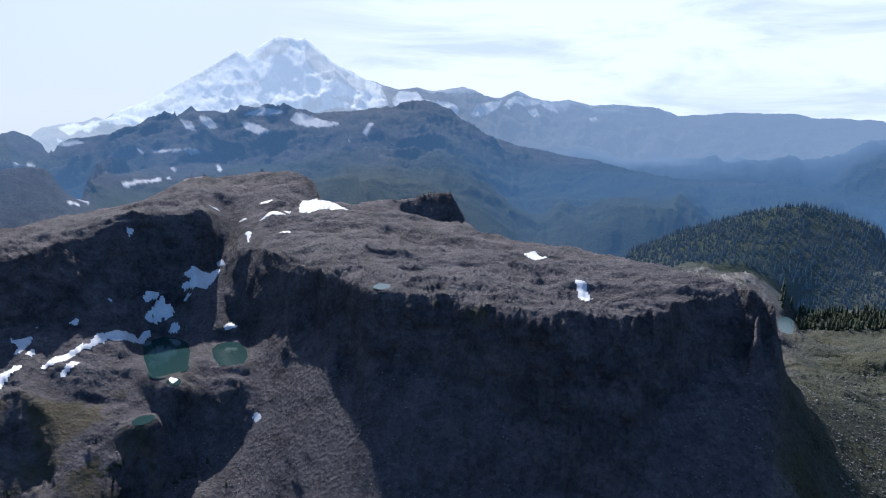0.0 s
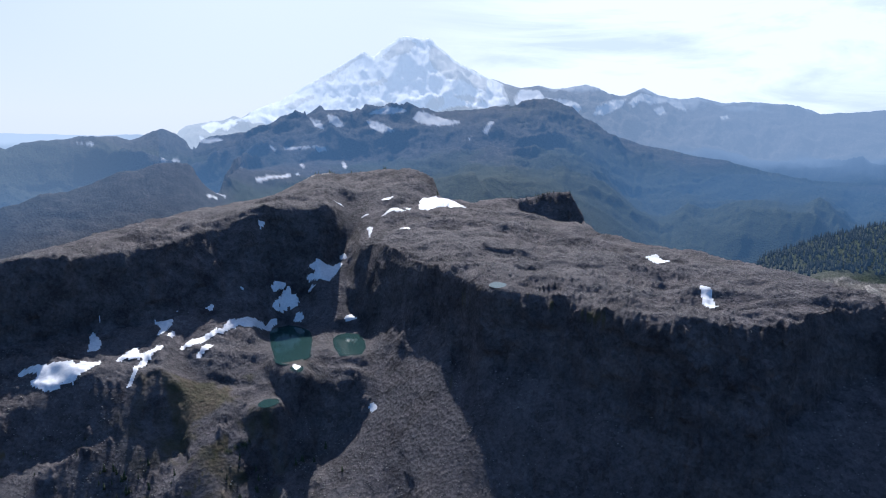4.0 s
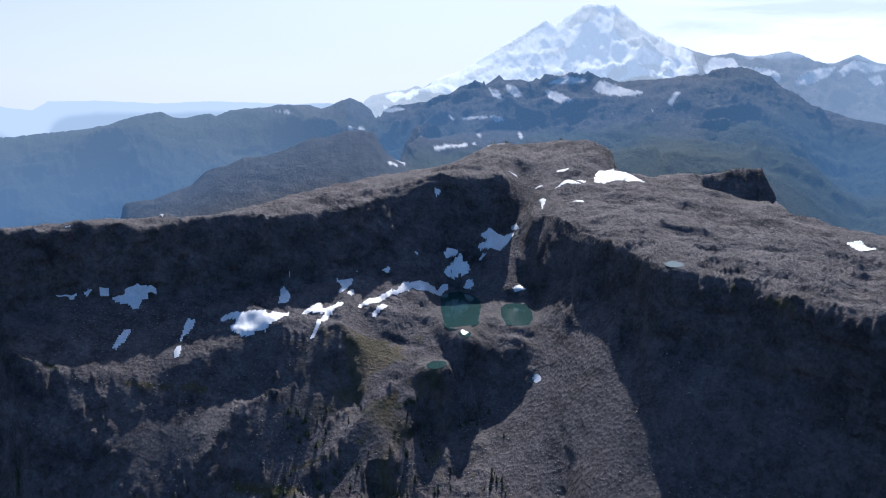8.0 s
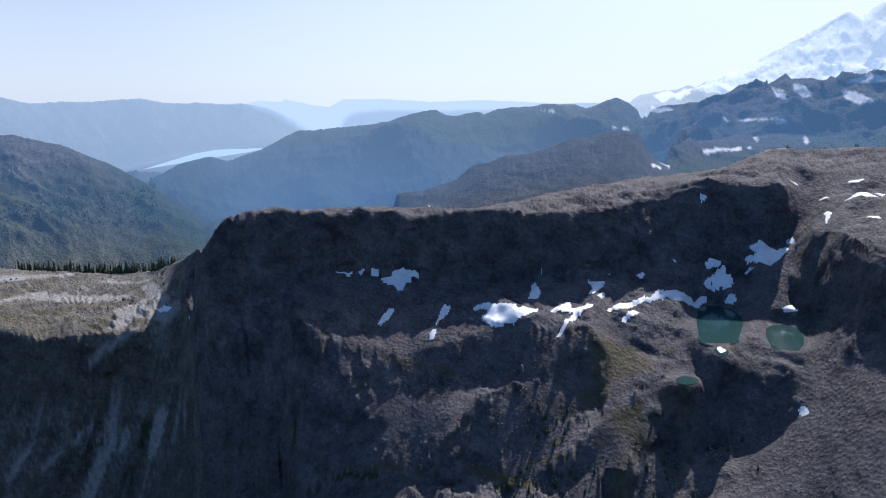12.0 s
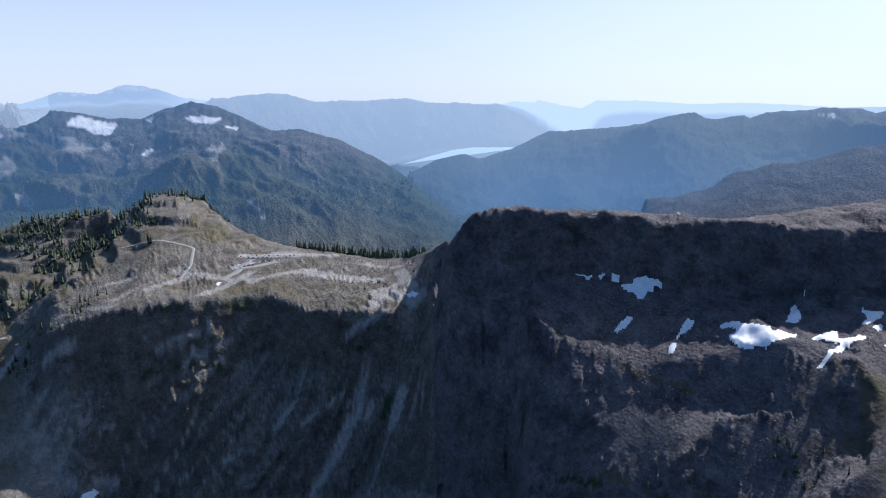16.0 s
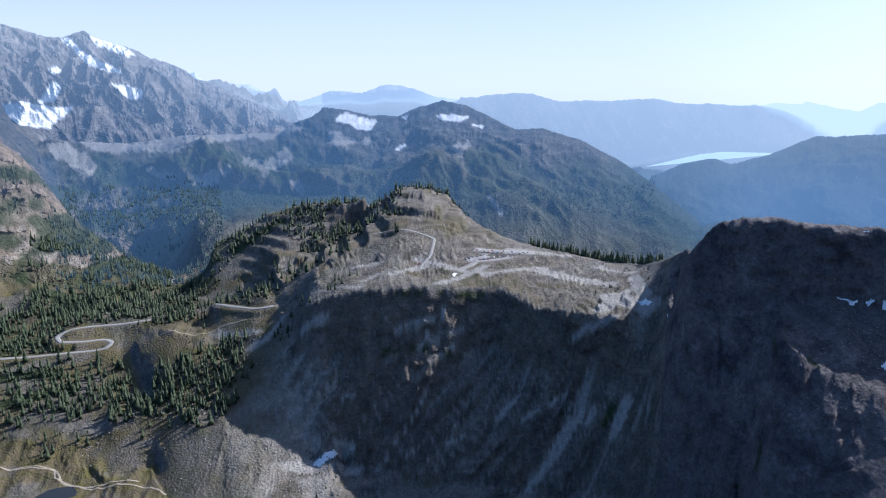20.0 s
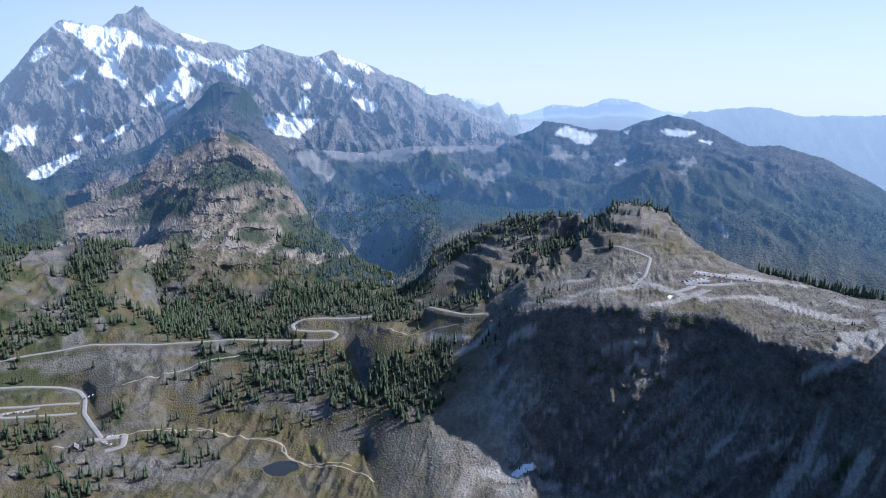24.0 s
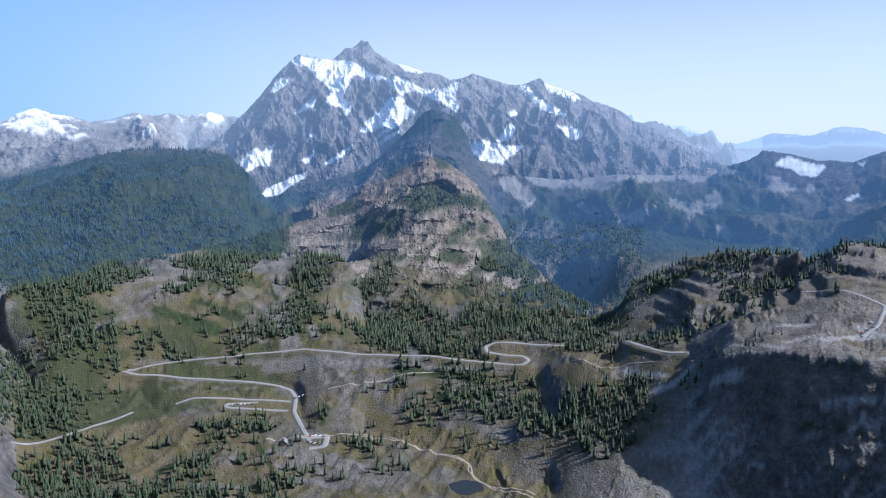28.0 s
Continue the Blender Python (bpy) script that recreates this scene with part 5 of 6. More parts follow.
def sheet(name, chosen, mat, rounded=True):
    q = quads[chosen]
    used, back = np.unique(q, return_inverse=True)
    me = bpy.data.meshes.new(name)
    co = np.stack([XX.ravel()[used], YY.ravel()[used], ZZ.ravel()[used]], 1).astype(np.float32)
    me.vertices.add(len(co))
    me.vertices.foreach_set("co", co.ravel())
    me.loops.add(len(q) * 4)
    me.loops.foreach_set("vertex_index", back.astype(np.int32).ravel())
    me.polygons.add(len(q))
    me.polygons.foreach_set("loop_start", np.arange(0, len(q) * 4, 4, dtype=np.int32))
    me.polygons.foreach_set("use_smooth", np.full(len(q), rounded))
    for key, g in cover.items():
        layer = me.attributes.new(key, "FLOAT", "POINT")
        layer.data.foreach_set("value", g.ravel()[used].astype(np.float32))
    me.materials.append(mat)
    me.update(calc_edges=True)
    me.validate()
    return new(name, me)


NEAR = np.interp(qa, (-38, -27, -22, -3, 12, 60, 64, 72, 84, 101, 106, 124, 128, 152, 322),
                 (1050, 1050, 650, 850, 900, 790, 960, 1180, 1480, 1480, 1440, 1560, 1790, 1660, 1190))
inside = qr < NEAR
near_rock = ((0.042, 0.044, 0.046), (0.135, 0.135, 0.134))
taken = np.zeros(len(quads), bool)
for name, label, category, region, mat in (
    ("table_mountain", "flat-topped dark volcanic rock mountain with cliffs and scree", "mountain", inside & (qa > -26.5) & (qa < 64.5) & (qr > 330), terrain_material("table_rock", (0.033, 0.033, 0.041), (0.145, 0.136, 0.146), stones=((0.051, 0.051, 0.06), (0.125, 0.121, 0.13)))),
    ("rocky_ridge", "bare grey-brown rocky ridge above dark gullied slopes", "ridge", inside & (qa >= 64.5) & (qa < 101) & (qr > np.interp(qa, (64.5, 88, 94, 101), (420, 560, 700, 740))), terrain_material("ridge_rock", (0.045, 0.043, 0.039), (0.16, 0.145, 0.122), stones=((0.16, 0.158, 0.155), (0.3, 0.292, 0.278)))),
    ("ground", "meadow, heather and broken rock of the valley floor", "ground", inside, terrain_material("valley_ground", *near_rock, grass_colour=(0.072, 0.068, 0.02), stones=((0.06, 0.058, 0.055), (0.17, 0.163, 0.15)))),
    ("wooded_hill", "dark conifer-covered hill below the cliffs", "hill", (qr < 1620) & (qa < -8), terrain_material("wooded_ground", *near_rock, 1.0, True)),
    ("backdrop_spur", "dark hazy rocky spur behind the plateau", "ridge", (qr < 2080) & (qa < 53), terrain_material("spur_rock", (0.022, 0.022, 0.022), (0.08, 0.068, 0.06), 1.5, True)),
    # Rock of the next two ridges is darkened in colour for their shaded slopes.
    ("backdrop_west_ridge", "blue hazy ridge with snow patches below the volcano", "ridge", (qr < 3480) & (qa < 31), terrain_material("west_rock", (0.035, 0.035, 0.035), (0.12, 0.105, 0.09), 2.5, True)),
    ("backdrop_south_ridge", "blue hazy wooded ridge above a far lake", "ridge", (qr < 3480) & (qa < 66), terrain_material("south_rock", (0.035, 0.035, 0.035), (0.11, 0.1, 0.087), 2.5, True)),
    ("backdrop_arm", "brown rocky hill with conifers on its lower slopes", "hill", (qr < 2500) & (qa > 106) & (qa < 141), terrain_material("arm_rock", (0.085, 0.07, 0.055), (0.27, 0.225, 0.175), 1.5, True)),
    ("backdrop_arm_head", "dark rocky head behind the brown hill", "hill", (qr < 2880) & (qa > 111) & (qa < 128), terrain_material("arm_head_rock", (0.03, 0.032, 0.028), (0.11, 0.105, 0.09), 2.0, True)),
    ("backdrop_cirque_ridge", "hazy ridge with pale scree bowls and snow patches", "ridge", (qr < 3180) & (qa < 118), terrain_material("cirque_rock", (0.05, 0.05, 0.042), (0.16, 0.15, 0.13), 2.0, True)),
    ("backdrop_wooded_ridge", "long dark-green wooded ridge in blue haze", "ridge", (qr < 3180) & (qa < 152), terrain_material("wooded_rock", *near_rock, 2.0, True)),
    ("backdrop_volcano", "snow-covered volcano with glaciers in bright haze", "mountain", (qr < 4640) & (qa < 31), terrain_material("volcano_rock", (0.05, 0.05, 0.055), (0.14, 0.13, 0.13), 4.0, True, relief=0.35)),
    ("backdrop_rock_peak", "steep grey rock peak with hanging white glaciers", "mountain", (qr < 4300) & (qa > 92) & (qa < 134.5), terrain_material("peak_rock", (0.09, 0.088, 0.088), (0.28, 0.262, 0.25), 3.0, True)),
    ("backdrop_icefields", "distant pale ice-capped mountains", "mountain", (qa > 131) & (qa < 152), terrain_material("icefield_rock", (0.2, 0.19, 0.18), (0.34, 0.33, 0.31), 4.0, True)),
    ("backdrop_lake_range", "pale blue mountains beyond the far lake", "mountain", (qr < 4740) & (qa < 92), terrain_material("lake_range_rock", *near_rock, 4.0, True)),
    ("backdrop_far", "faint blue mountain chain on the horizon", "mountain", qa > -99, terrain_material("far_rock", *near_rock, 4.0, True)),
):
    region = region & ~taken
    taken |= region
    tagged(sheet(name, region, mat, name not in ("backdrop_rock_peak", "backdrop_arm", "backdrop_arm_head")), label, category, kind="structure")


# ---- helpers for things ----
def mesh_object(name, verts, faces, mat, smooth_=False):
    me = bpy.data.meshes.new(name)
    me.from_pydata(verts, [], faces)
    me.materials.append(mat)
    if smooth_:
        me.polygons.foreach_set("use_smooth", np.ones(len(me.polygons), bool))
    me.update()
    return new(name, me)


def part(name, bm, mat, parent, label="", smooth_=False):
    me = bpy.data.meshes.new(name)
    bm.to_mesh(me)
    bm.free()
    me.materials.append(mat)
    if smooth_:
        me.polygons.foreach_set("use_smooth", np.ones(len(me.polygons), bool))
    ob = new(name, me)
    ob.parent = parent
    return tagged(ob, label)


def block(x0, x1, y0, y1, z0, z1, edge=0.0):
    bm = bmesh.new()
    bmesh.ops.create_cube(bm, size=1)
    for v in bm.verts:
        v.co = Vector((x0 + (v.co.x + 0.5) * (x1 - x0), y0 + (v.co.y + 0.5) * (y1 - y0), z0 + (v.co.z + 0.5) * (z1 - z0)))
    if edge:
        bmesh.ops.bevel(bm, geom=bm.edges[:], offset=edge, segments=1, affect="EDGES")
    return bm


def joined(name, verts, faces, mat):
    """One mesh out of arrays: verts (n, k, 3) of n alike pieces, faces (m, 3) of one piece."""
    n, k = verts.shape[:2]
    tris = (faces[None] + (np.arange(n) * k)[:, None, None]).reshape(-1, 3).astype(np.int32)
    me = bpy.data.meshes.new(name)
    me.vertices.add(n * k)
    me.vertices.foreach_set("co", verts.astype(np.float32).ravel())
    me.loops.add(len(tris) * 3)
    me.loops.foreach_set("vertex_index", tris.ravel())
    me.polygons.add(len(tris))
    me.polygons.foreach_set("loop_start", np.arange(0, len(tris) * 3, 3, dtype=np.int32))
    me.materials.append(mat)
    me.update(calc_edges=True)
    return new(name, me)


# ---- snow, water, roads ----
snow_mat = speckled("old_snow", (0.46, 0.5, 0.56), (0.68, 0.71, 0.75), 0.5, 0.6, relief=0.4)


def snow_patch(outline):
    """A bed of old snow, thickest in its middle, draped over the land."""
    pts = np.array(outline, float)
    c = pts.mean(0)
    out = c / np.linalg.norm(c)
    side = np.array((out[1], -out[0]))
    u, v = (pts - c) @ side, (pts - c) @ out
    us = np.linspace(u.min() - 2, u.max() + 2, int(np.clip((u.max() - u.min()) / 0.8, 12, 90)))
    vs = np.linspace(v.min() - 3, v.max() + 3, int(np.clip((v.max() - v.min()) / 1.5, 12, 90)))
    gu, gv = np.meshgrid(us, vs, indexing="ij")
    x, y = c[0] + gu * side[0] + gv * out[0], c[1] + gu * side[1] + gv * out[1]
    thick = max(1.5, 0.06 * min(np.ptp(u), np.ptp(v)))
    g = outline_gap(x, y, outline) + thick * fractal(x, y, 9.0, 3, 0.6)
    z = height(x, y) + np.clip(0.3 + 0.15 * g, -0.6, 0.8)
    keep = g > -0.5
    cells_ = keep[:-1, :-1] & keep[1:, :-1] & keep[:-1, 1:] & keep[1:, 1:]
    if not cells_.any():
        return
    whole = np.zeros_like(cells_)
    whole.flat[np.argmax(np.where(cells_, g[:-1, :-1], -1e9))] = True
    while True:                    # one bed only
        more = whole.copy()
        more[1:] |= whole[:-1]
        more[:-1] |= whole[1:]
        more[:, 1:] |= whole[:, :-1]
        more[:, :-1] |= whole[:, 1:]
        more &= cells_
        if (more == whole).all():
            break
        whole = more
    used = np.zeros_like(keep)
    for di in (0, 1):
        for dj in (0, 1):
            used[di:len(us) - 1 + di, dj:len(vs) - 1 + dj] |= whole
    index = np.full(keep.shape, -1)
    index[used] = np.arange(used.sum())
    quads_ = [(int(index[i, j]), int(index[i + 1, j]), int(index[i + 1, j + 1]), int(index[i, j + 1])) for i, j in np.argwhere(whole)]
    ob = mesh_object("snow_patch", np.stack([x[used], y[used], z[used]], 1).tolist(), quads_, snow_mat, True)
    size = "broad" if np.ptp(u) > 30 else "small"
    tagged(ob, size + " bed of old white snow on grey rock", "snow patch", "snow patches on the slopes")


snow_patch([(-519, 380), (-513, 389), (-504, 402), (-503, 402), (-503, 399), (-510, 388), (-513, 383)])
snow_patch([(-502, 404), (-499, 408), (-495, 410), (-495, 407), (-500, 404)])
snow_patch([(-492, 412), (-489, 419), (-485, 424), (-480, 427), (-473, 436), (-458, 448), (-461, 440), (-464, 432), (-462, 421), (-471, 421), (-487, 415)])
snow_patch([(-447, 379), (-449, 386), (-453, 398), (-451, 406), (-446, 399), (-443, 389), (-443, 380)])
snow_patch([(-407, 412), (-420, 429), (-421, 437), (-415, 438), (-410, 430), (-409, 422)])
snow_patch([(-401, 396), (-405, 404), (-404, 408), (-397, 400), (-397, 395)])
snow_patch([(-399, 449), (-395, 452), (-381, 456), (-362, 463), (-357, 458), (-348, 475), (-342, 465), (-346, 453), (-349, 445), (-359, 435), (-370, 435), (-379, 435), (-381, 446), (-394, 445)])
snow_patch([(-364, 482), (-372, 498), (-380, 508), (-382, 517), (-371, 507), (-361, 499), (-358, 489)])
snow_patch([(-380, 522), (-379, 523), (-376, 520), (-379, 520)])
snow_patch([(-339, 475), (-339, 490), (-331, 500), (-325, 493), (-319, 508), (-312, 509), (-312, 496), (-314, 486), (-313, 472), (-311, 456), (-314, 454), (-317, 469), (-320, 485), (-330, 481)])
snow_patch([(-343, 542), (-337, 543), (-327, 549), (-324, 536), (-323, 521), (-324, 514), (-327, 527)])
snow_patch([(-318, 520), (-321, 534), (-318, 535), (-315, 522)])
snow_patch([(-332, 560), (-331, 564), (-330, 563), (-329, 557)])
snow_patch([(-304, 513), (-305, 533), (-293, 543), (-289, 554), (-286, 541), (-291, 529), (-297, 514)])
snow_patch([(-287, 507), (-288, 514), (-289, 529), (-281, 528), (-279, 520), (-284, 513), (-284, 507)])
snow_patch([(-290, 544), (-285, 561), (-277, 573), (-266, 588), (-266, 597), (-260, 621), (-256, 633), (-252, 632), (-253, 625), (-243, 628), (-244, 619), (-254, 614), (-259, 607), (-257, 603), (-258, 583), (-263, 562), (-276, 560), (-282, 544)])
snow_patch([(-271, 619), (-269, 629), (-258, 634), (-258, 629), (-262, 620)])
snow_patch([(-240, 640), (-242, 651), (-234, 654), (-221, 662), (-219, 669), (-212, 667), (-214, 655), (-217, 639), (-228, 636)])
snow_patch([(-240, 634), (-234, 637), (-228, 632), (-235, 633)])
snow_patch([(-244, 610), (-242, 614), (-237, 615), (-233, 611), (-235, 608)])
snow_patch([(-194, 601), (-191, 607), (-187, 611), (-179, 604), (-184, 602), (-190, 601)])
snow_patch([(-311, 573), (-309, 580), (-305, 578), (-304, 571)])
snow_patch([(-295, 609), (-293, 612), (-289, 613), (-289, 604)])
snow_patch([(-293, 654), (-293, 663), (-288, 665), (-287, 656), (-290, 652)])
snow_patch([(-141, 495), (-138, 498), (-132, 493), (-134, 490), (-138, 492)])
snow_patch([(-147, 718), (-149, 745), (-148, 754), (-138, 777), (-115, 765), (-96, 743), (-106, 731), (-120, 742), (-131, 725)])
snow_patch([(-183, 704), (-174, 713), (-168, 713), (-154, 708), (-160, 704), (-172, 706)])
snow_patch([(-164, 717), (-160, 729), (-155, 725), (-157, 716)])
snow_patch([(-211, 723), (-204, 725), (-195, 715), (-205, 720)])
snow_patch([(-195, 745), (-184, 752), (-177, 749), (-185, 743)])
snow_patch([(-242, 738), (-236, 742), (-232, 740), (-239, 737)])
snow_patch([(-154, 657), (-143, 655), (-139, 651), (-150, 653)])
snow_patch([(-491, 482), (-496, 495), (-489, 495), (-479, 477)])
snow_patch([(-519, 409), (-517, 413), (-515, 412)])
snow_patch([(-221, 684), (-216, 682), (-209, 672), (-215, 673)])
snow_patch([(-193, 689), (-190, 690), (-185, 682), (-182, 659)])
snow_patch([(92, 492), (95, 493), (99, 488), (101, 465), (96, 461), (92, 470)])
snow_patch([(67, 587), (77, 595), (85, 573), (74, 573)])
snow_patch([(-206, 507), (-203, 510), (-197, 505), (-198, 496)])
snow_patch([(-736, 313), (-728, 320), (-709, 321), (-710, 314), (-726, 313)])
snow_patch([(-690, 315), (-673, 316), (-633, 306), (-662, 315)])
snow_patch([(-922, 128), (-926, 134), (-924, 140), (-915, 133)])
snow_patch([(-775, -57), (-786, -51), (-783, -43), (-786, -26), (-776, -29), (-771, -39), (-768, -46)])

water, wnt, wbsdf = material("pond_water", 0.12)
wbsdf.inputs["Base Color"].default_value = (0.008, 0.036, 0.038, 1)
wbsdf.inputs["Specular IOR Level"].default_value = 0.3
bump(wnt, wbsdf, noise_node(wnt, 1.2), 0.05, 0.1)
dark_water, dnt, dbsdf = material("peat_water", 0.05)
dbsdf.inputs["Base Color"].default_value = (0.02, 0.022, 0.02, 1)
bump(dnt, dbsdf, noise_node(dnt, 1.2), 0.05, 0.1)
for outline, level in PONDS:
    pts = np.array(outline, float)
    ring_ = []
    for k in range(len(pts)):        # rounds the outline off
        p0, p1, p2, p3 = pts[k - 1], pts[k], pts[(k + 1) % len(pts)], pts[(k + 2) % len(pts)]
        for s in (0, 0.25, 0.5, 0.75):
            q = 0.5 * (2 * p1 + (p2 - p0) * s + (2 * p0 - 5 * p1 + 4 * p2 - p3) * s * s + (3 * p1 - p0 - 3 * p2 + p3) * s ** 3)
            ring_.append((q[0], q[1]))
    c = pts.mean(0)
    verts = [(c[0], c[1], level)] + [(c[0] + (q[0] - c[0]) * 1.06, c[1] + (q[1] - c[1]) * 1.06, level) for q in ring_]
    n = len(ring_)
    brown = level < 120
    ob = mesh_object("pond", verts, [(0, 1 + k, 1 + (k + 1) % n) for k in range(n)], dark_water if brown else water)
    tagged(ob, "shallow dark pond in the valley meadow" if brown else "still blue-green meltwater pond among bare rock", "pond", kind="structure")

# Sky reflection and haze on the lake are painted in as emission.
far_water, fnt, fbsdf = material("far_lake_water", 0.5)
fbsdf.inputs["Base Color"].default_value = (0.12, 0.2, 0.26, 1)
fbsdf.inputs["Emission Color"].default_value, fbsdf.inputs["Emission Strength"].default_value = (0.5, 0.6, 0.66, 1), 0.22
far_shore = [(-3045, 1304), (-3323, 1580), (-3531, 1798), (-3637, 1978), (-3617, 2096), (-3491, 2260)]
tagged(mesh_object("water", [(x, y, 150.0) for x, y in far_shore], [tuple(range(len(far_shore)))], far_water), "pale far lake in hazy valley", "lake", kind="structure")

asphalt = speckled("worn_asphalt", (0.14, 0.14, 0.139), (0.2, 0.198, 0.193), 0.8, 0.85)
gravel = speckled("trodden_gravel", (0.18, 0.16, 0.13), (0.28, 0.25, 0.2), 1.1, 0.95)
for road, width in ROADS:
    p = np.array(road, float)
    cum_ = np.concatenate([[0], np.cumsum(np.linalg.norm(np.diff(p, axis=0), axis=1))])
    d = np.arange(0, cum_[-1], 3.0)
    x, y = np.interp(d, cum_, p[:, 0]), np.interp(d, cum_, p[:, 1])
    for it in range(4 if width > 4 else 2):
        x[1:-1], y[1:-1] = (x[:-2] + 2 * x[1:-1] + x[2:]) / 4, (y[:-2] + 2 * y[1:-1] + y[2:]) / 4
    tx, ty = np.gradient(x), np.gradient(y)
    ln = np.hypot(tx, ty) + 1e-9
    nx, ny = -ty / ln, tx / ln
    verts = []
    offs = np.linspace(-0.5, 0.5, 4 if width > 4 else 2) * width
    hs = np.stack([height(x + nx * o, y + ny * o) for o in offs], 1)
    deck = hs.mean(1)
    for it in range(6):
        deck = np.convolve(np.pad(deck, 1, mode="edge"), np.ones(3) / 3, "valid")
    zz = np.stack([deck + 0.45] * len(offs), 1) if width > 4 else hs + 0.5
    k = len(offs)
    for i in range(len(x)):
        if width > 4:
            verts.append((x[i] + nx[i] * (offs[0] - 0.6), y[i] + ny[i] * (offs[0] - 0.6), hs[i].min() - 2.0))
        verts += [(x[i] + nx[i] * o, y[i] + ny[i] * o, zz[i, j]) for j, o in enumerate(offs)]
        if width > 4:
            verts.append((x[i] + nx[i] * (offs[-1] + 0.6), y[i] + ny[i] * (offs[-1] + 0.6), hs[i].min() - 2.0))
    m = k + (2 if width > 4 else 0)
    faces = [(i * m + j, i * m + j + 1, (i + 1) * m + j + 1, (i + 1) * m + j) for i in range(len(x) - 1) for j in range(m - 1)]
    ob = mesh_object("road" if width > 4 else "trail", verts, faces, asphalt if width > 4 else gravel, True)
    tagged(ob, "pale worn asphalt mountain road on an embankment" if width > 4 else "narrow trodden pale gravel footpath", "road" if width > 4 else "trail", kind="structure")

# ---- trees ----
rng = np.random.default_rng(11)
needles, nnt, nbsdf = material("conifer_needles", 0.85)
rand = nnt.nodes.new("ShaderNodeNewGeometry").outputs["Random Per Island"]
tone = blend(nnt, rand, (0.01, 0.02, 0.01), (0.032, 0.05, 0.019))
nnt.links.new(blend(nnt, remap(nnt, noise_node(nnt, 1.6), 0.35, 0.65), tone, (0.024, 0.04, 0.016)), nbsdf.inputs["Base Color"])
bark = speckled("conifer_bark", (0.06, 0.045, 0.035), (0.13, 0.1, 0.08), 4.0)


def crown_shape(tiers, sides, seed):
    """Verts and triangles of a conifer's crown, one metre high: drooping skirts of boughs with ragged rims."""
    r = np.random.default_rng(seed)
    verts, faces = [], []
    for t_ in range(tiers):
        z0 = 0.08 + 0.8 * t_ / tiers
        top = min(1.0, z0 + 1.5 / tiers)
        wide_ = 0.2 * (1 - t_ / (tiers + 0.4))
        start = len(verts)
        for s in range(sides):
            a = 2 * math.pi * (s + 0.5 * t_ + r.uniform(-0.2, 0.2)) / sides
            reach = wide_ * (r.uniform(0.85, 1.25) if s % 2 else r.uniform(0.5, 0.8))
            verts.append((math.cos(a) * reach, math.sin(a) * reach, z0 + r.uniform(-0.03, 0.03)))
        verts.append((r.uniform(-0.01, 0.01), r.uniform(-0.01, 0.01), top))
        verts.append((0, 0, z0 + 0.06))
        for s in range(sides):
            n_ = (s + 1) % sides
            faces.append((start + s, start + n_, start + sides))
            if t_ == 0:
                faces.append((start + n_, start + s, start + sides + 1))
    return np.array(verts), np.array(faces)


SKYLINE_AZ = (-3, 5, 10, 11, 15, 20, 24, 29, 33, 45, 60, 62.5, 64, 66.5, 69.5, 72, 76, 79, 81, 82.5, 86, 88, 90, 94, 98, 101)
SKYLINE_R = (800, 800, 795, 845, 900, 900, 850, 830, 830, 780, 702, 800, 880, 980, 1040, 1080, 1130, 1220, 1300, 1340, 1350, 1330, 1340, 1380, 1400, 1390)


def scatter(az0, az1, r0, r1, count, size, clump=None, along=False, steepest=1.2, below=1e9):
    """Random standing places in a sector. clump: how bare the ground is between groves (-1 to 1). along: r0 and r1 are taken from the crest."""
    az = rng.uniform(az0, az1, count)
    if along:
        r = np.interp(az, SKYLINE_AZ, SKYLINE_R) + rng.uniform(r0, r1, count)
    else:
        r = np.sqrt(rng.uniform(r0 * r0, r1 * r1, count))
    x, y = -np.sin(np.radians(az)) * r, np.cos(np.radians(az)) * r
    ok = np.ones(count, bool)
    if clump is not None:
        ok &= fractal(x, y, 110.0 if r1 < 1800 else 260.0, 4, 0.6) > clump + rng.uniform(-0.18, 0.18, count)
    i = np.round(column_of(az)).astype(int) % NA
    j = np.clip(((np.log(r) - LNR[0]) / 0.006).astype(int), 0, NR - 1)
    ok &= (slope[i, j] < steepest)
    ok &= (snow[i, j] < 0.3) & (Z[i, j] < below + 40 * n_far[i, j])
    if clump is not None and r1 < 1500:
        ok &= (wood[i, j] > 0.45) | (rng.uniform(0, 1, count) < 0.6)
    if r1 < 1500:
        ok &= pale[i, j] < 0.5
        for road, width in ROADS:
            q = np.array(road, float)
            if np.hypot(*(q.mean(0) - (np.mean(x), np.mean(y)))) < 900:
                for a, b_ in zip(q, q[1:]):
                    d = b_ - a
                    t_ = np.clip(((x - a[0]) * d[0] + (y - a[1]) * d[1]) / (d @ d + 1e-6), 0, 1)
                    ok &= np.hypot(x - a[0] - t_ * d[0], y - a[1] - t_ * d[1]) > width * 0.5 + 5
        for outline, level in PONDS:
            ok &= outline_gap(x, y, outline) < -3
    x, y = x[ok], y[ok]
    h = size * rng.uniform(0.55, 1.35, len(x))
    return np.stack([x, y, height(x, y), h], 1)


near_trees = np.concatenate([
    scatter(64.3, 72, -10, 25, 200, 15.0, 0.0, along=True),
    scatter(72, 83, -10, 30, 170, 14.0, 0.0, along=True),
    scatter(99, 124, 960, 1250, 260, 20.0, 0.08),
    scatter(120, 150, 900, 1300, 260, 19.0, 0.1),
])
rng.shuffle(near_trees)
near_trees, rest = near_trees[:280], near_trees[280:]
kinds = []
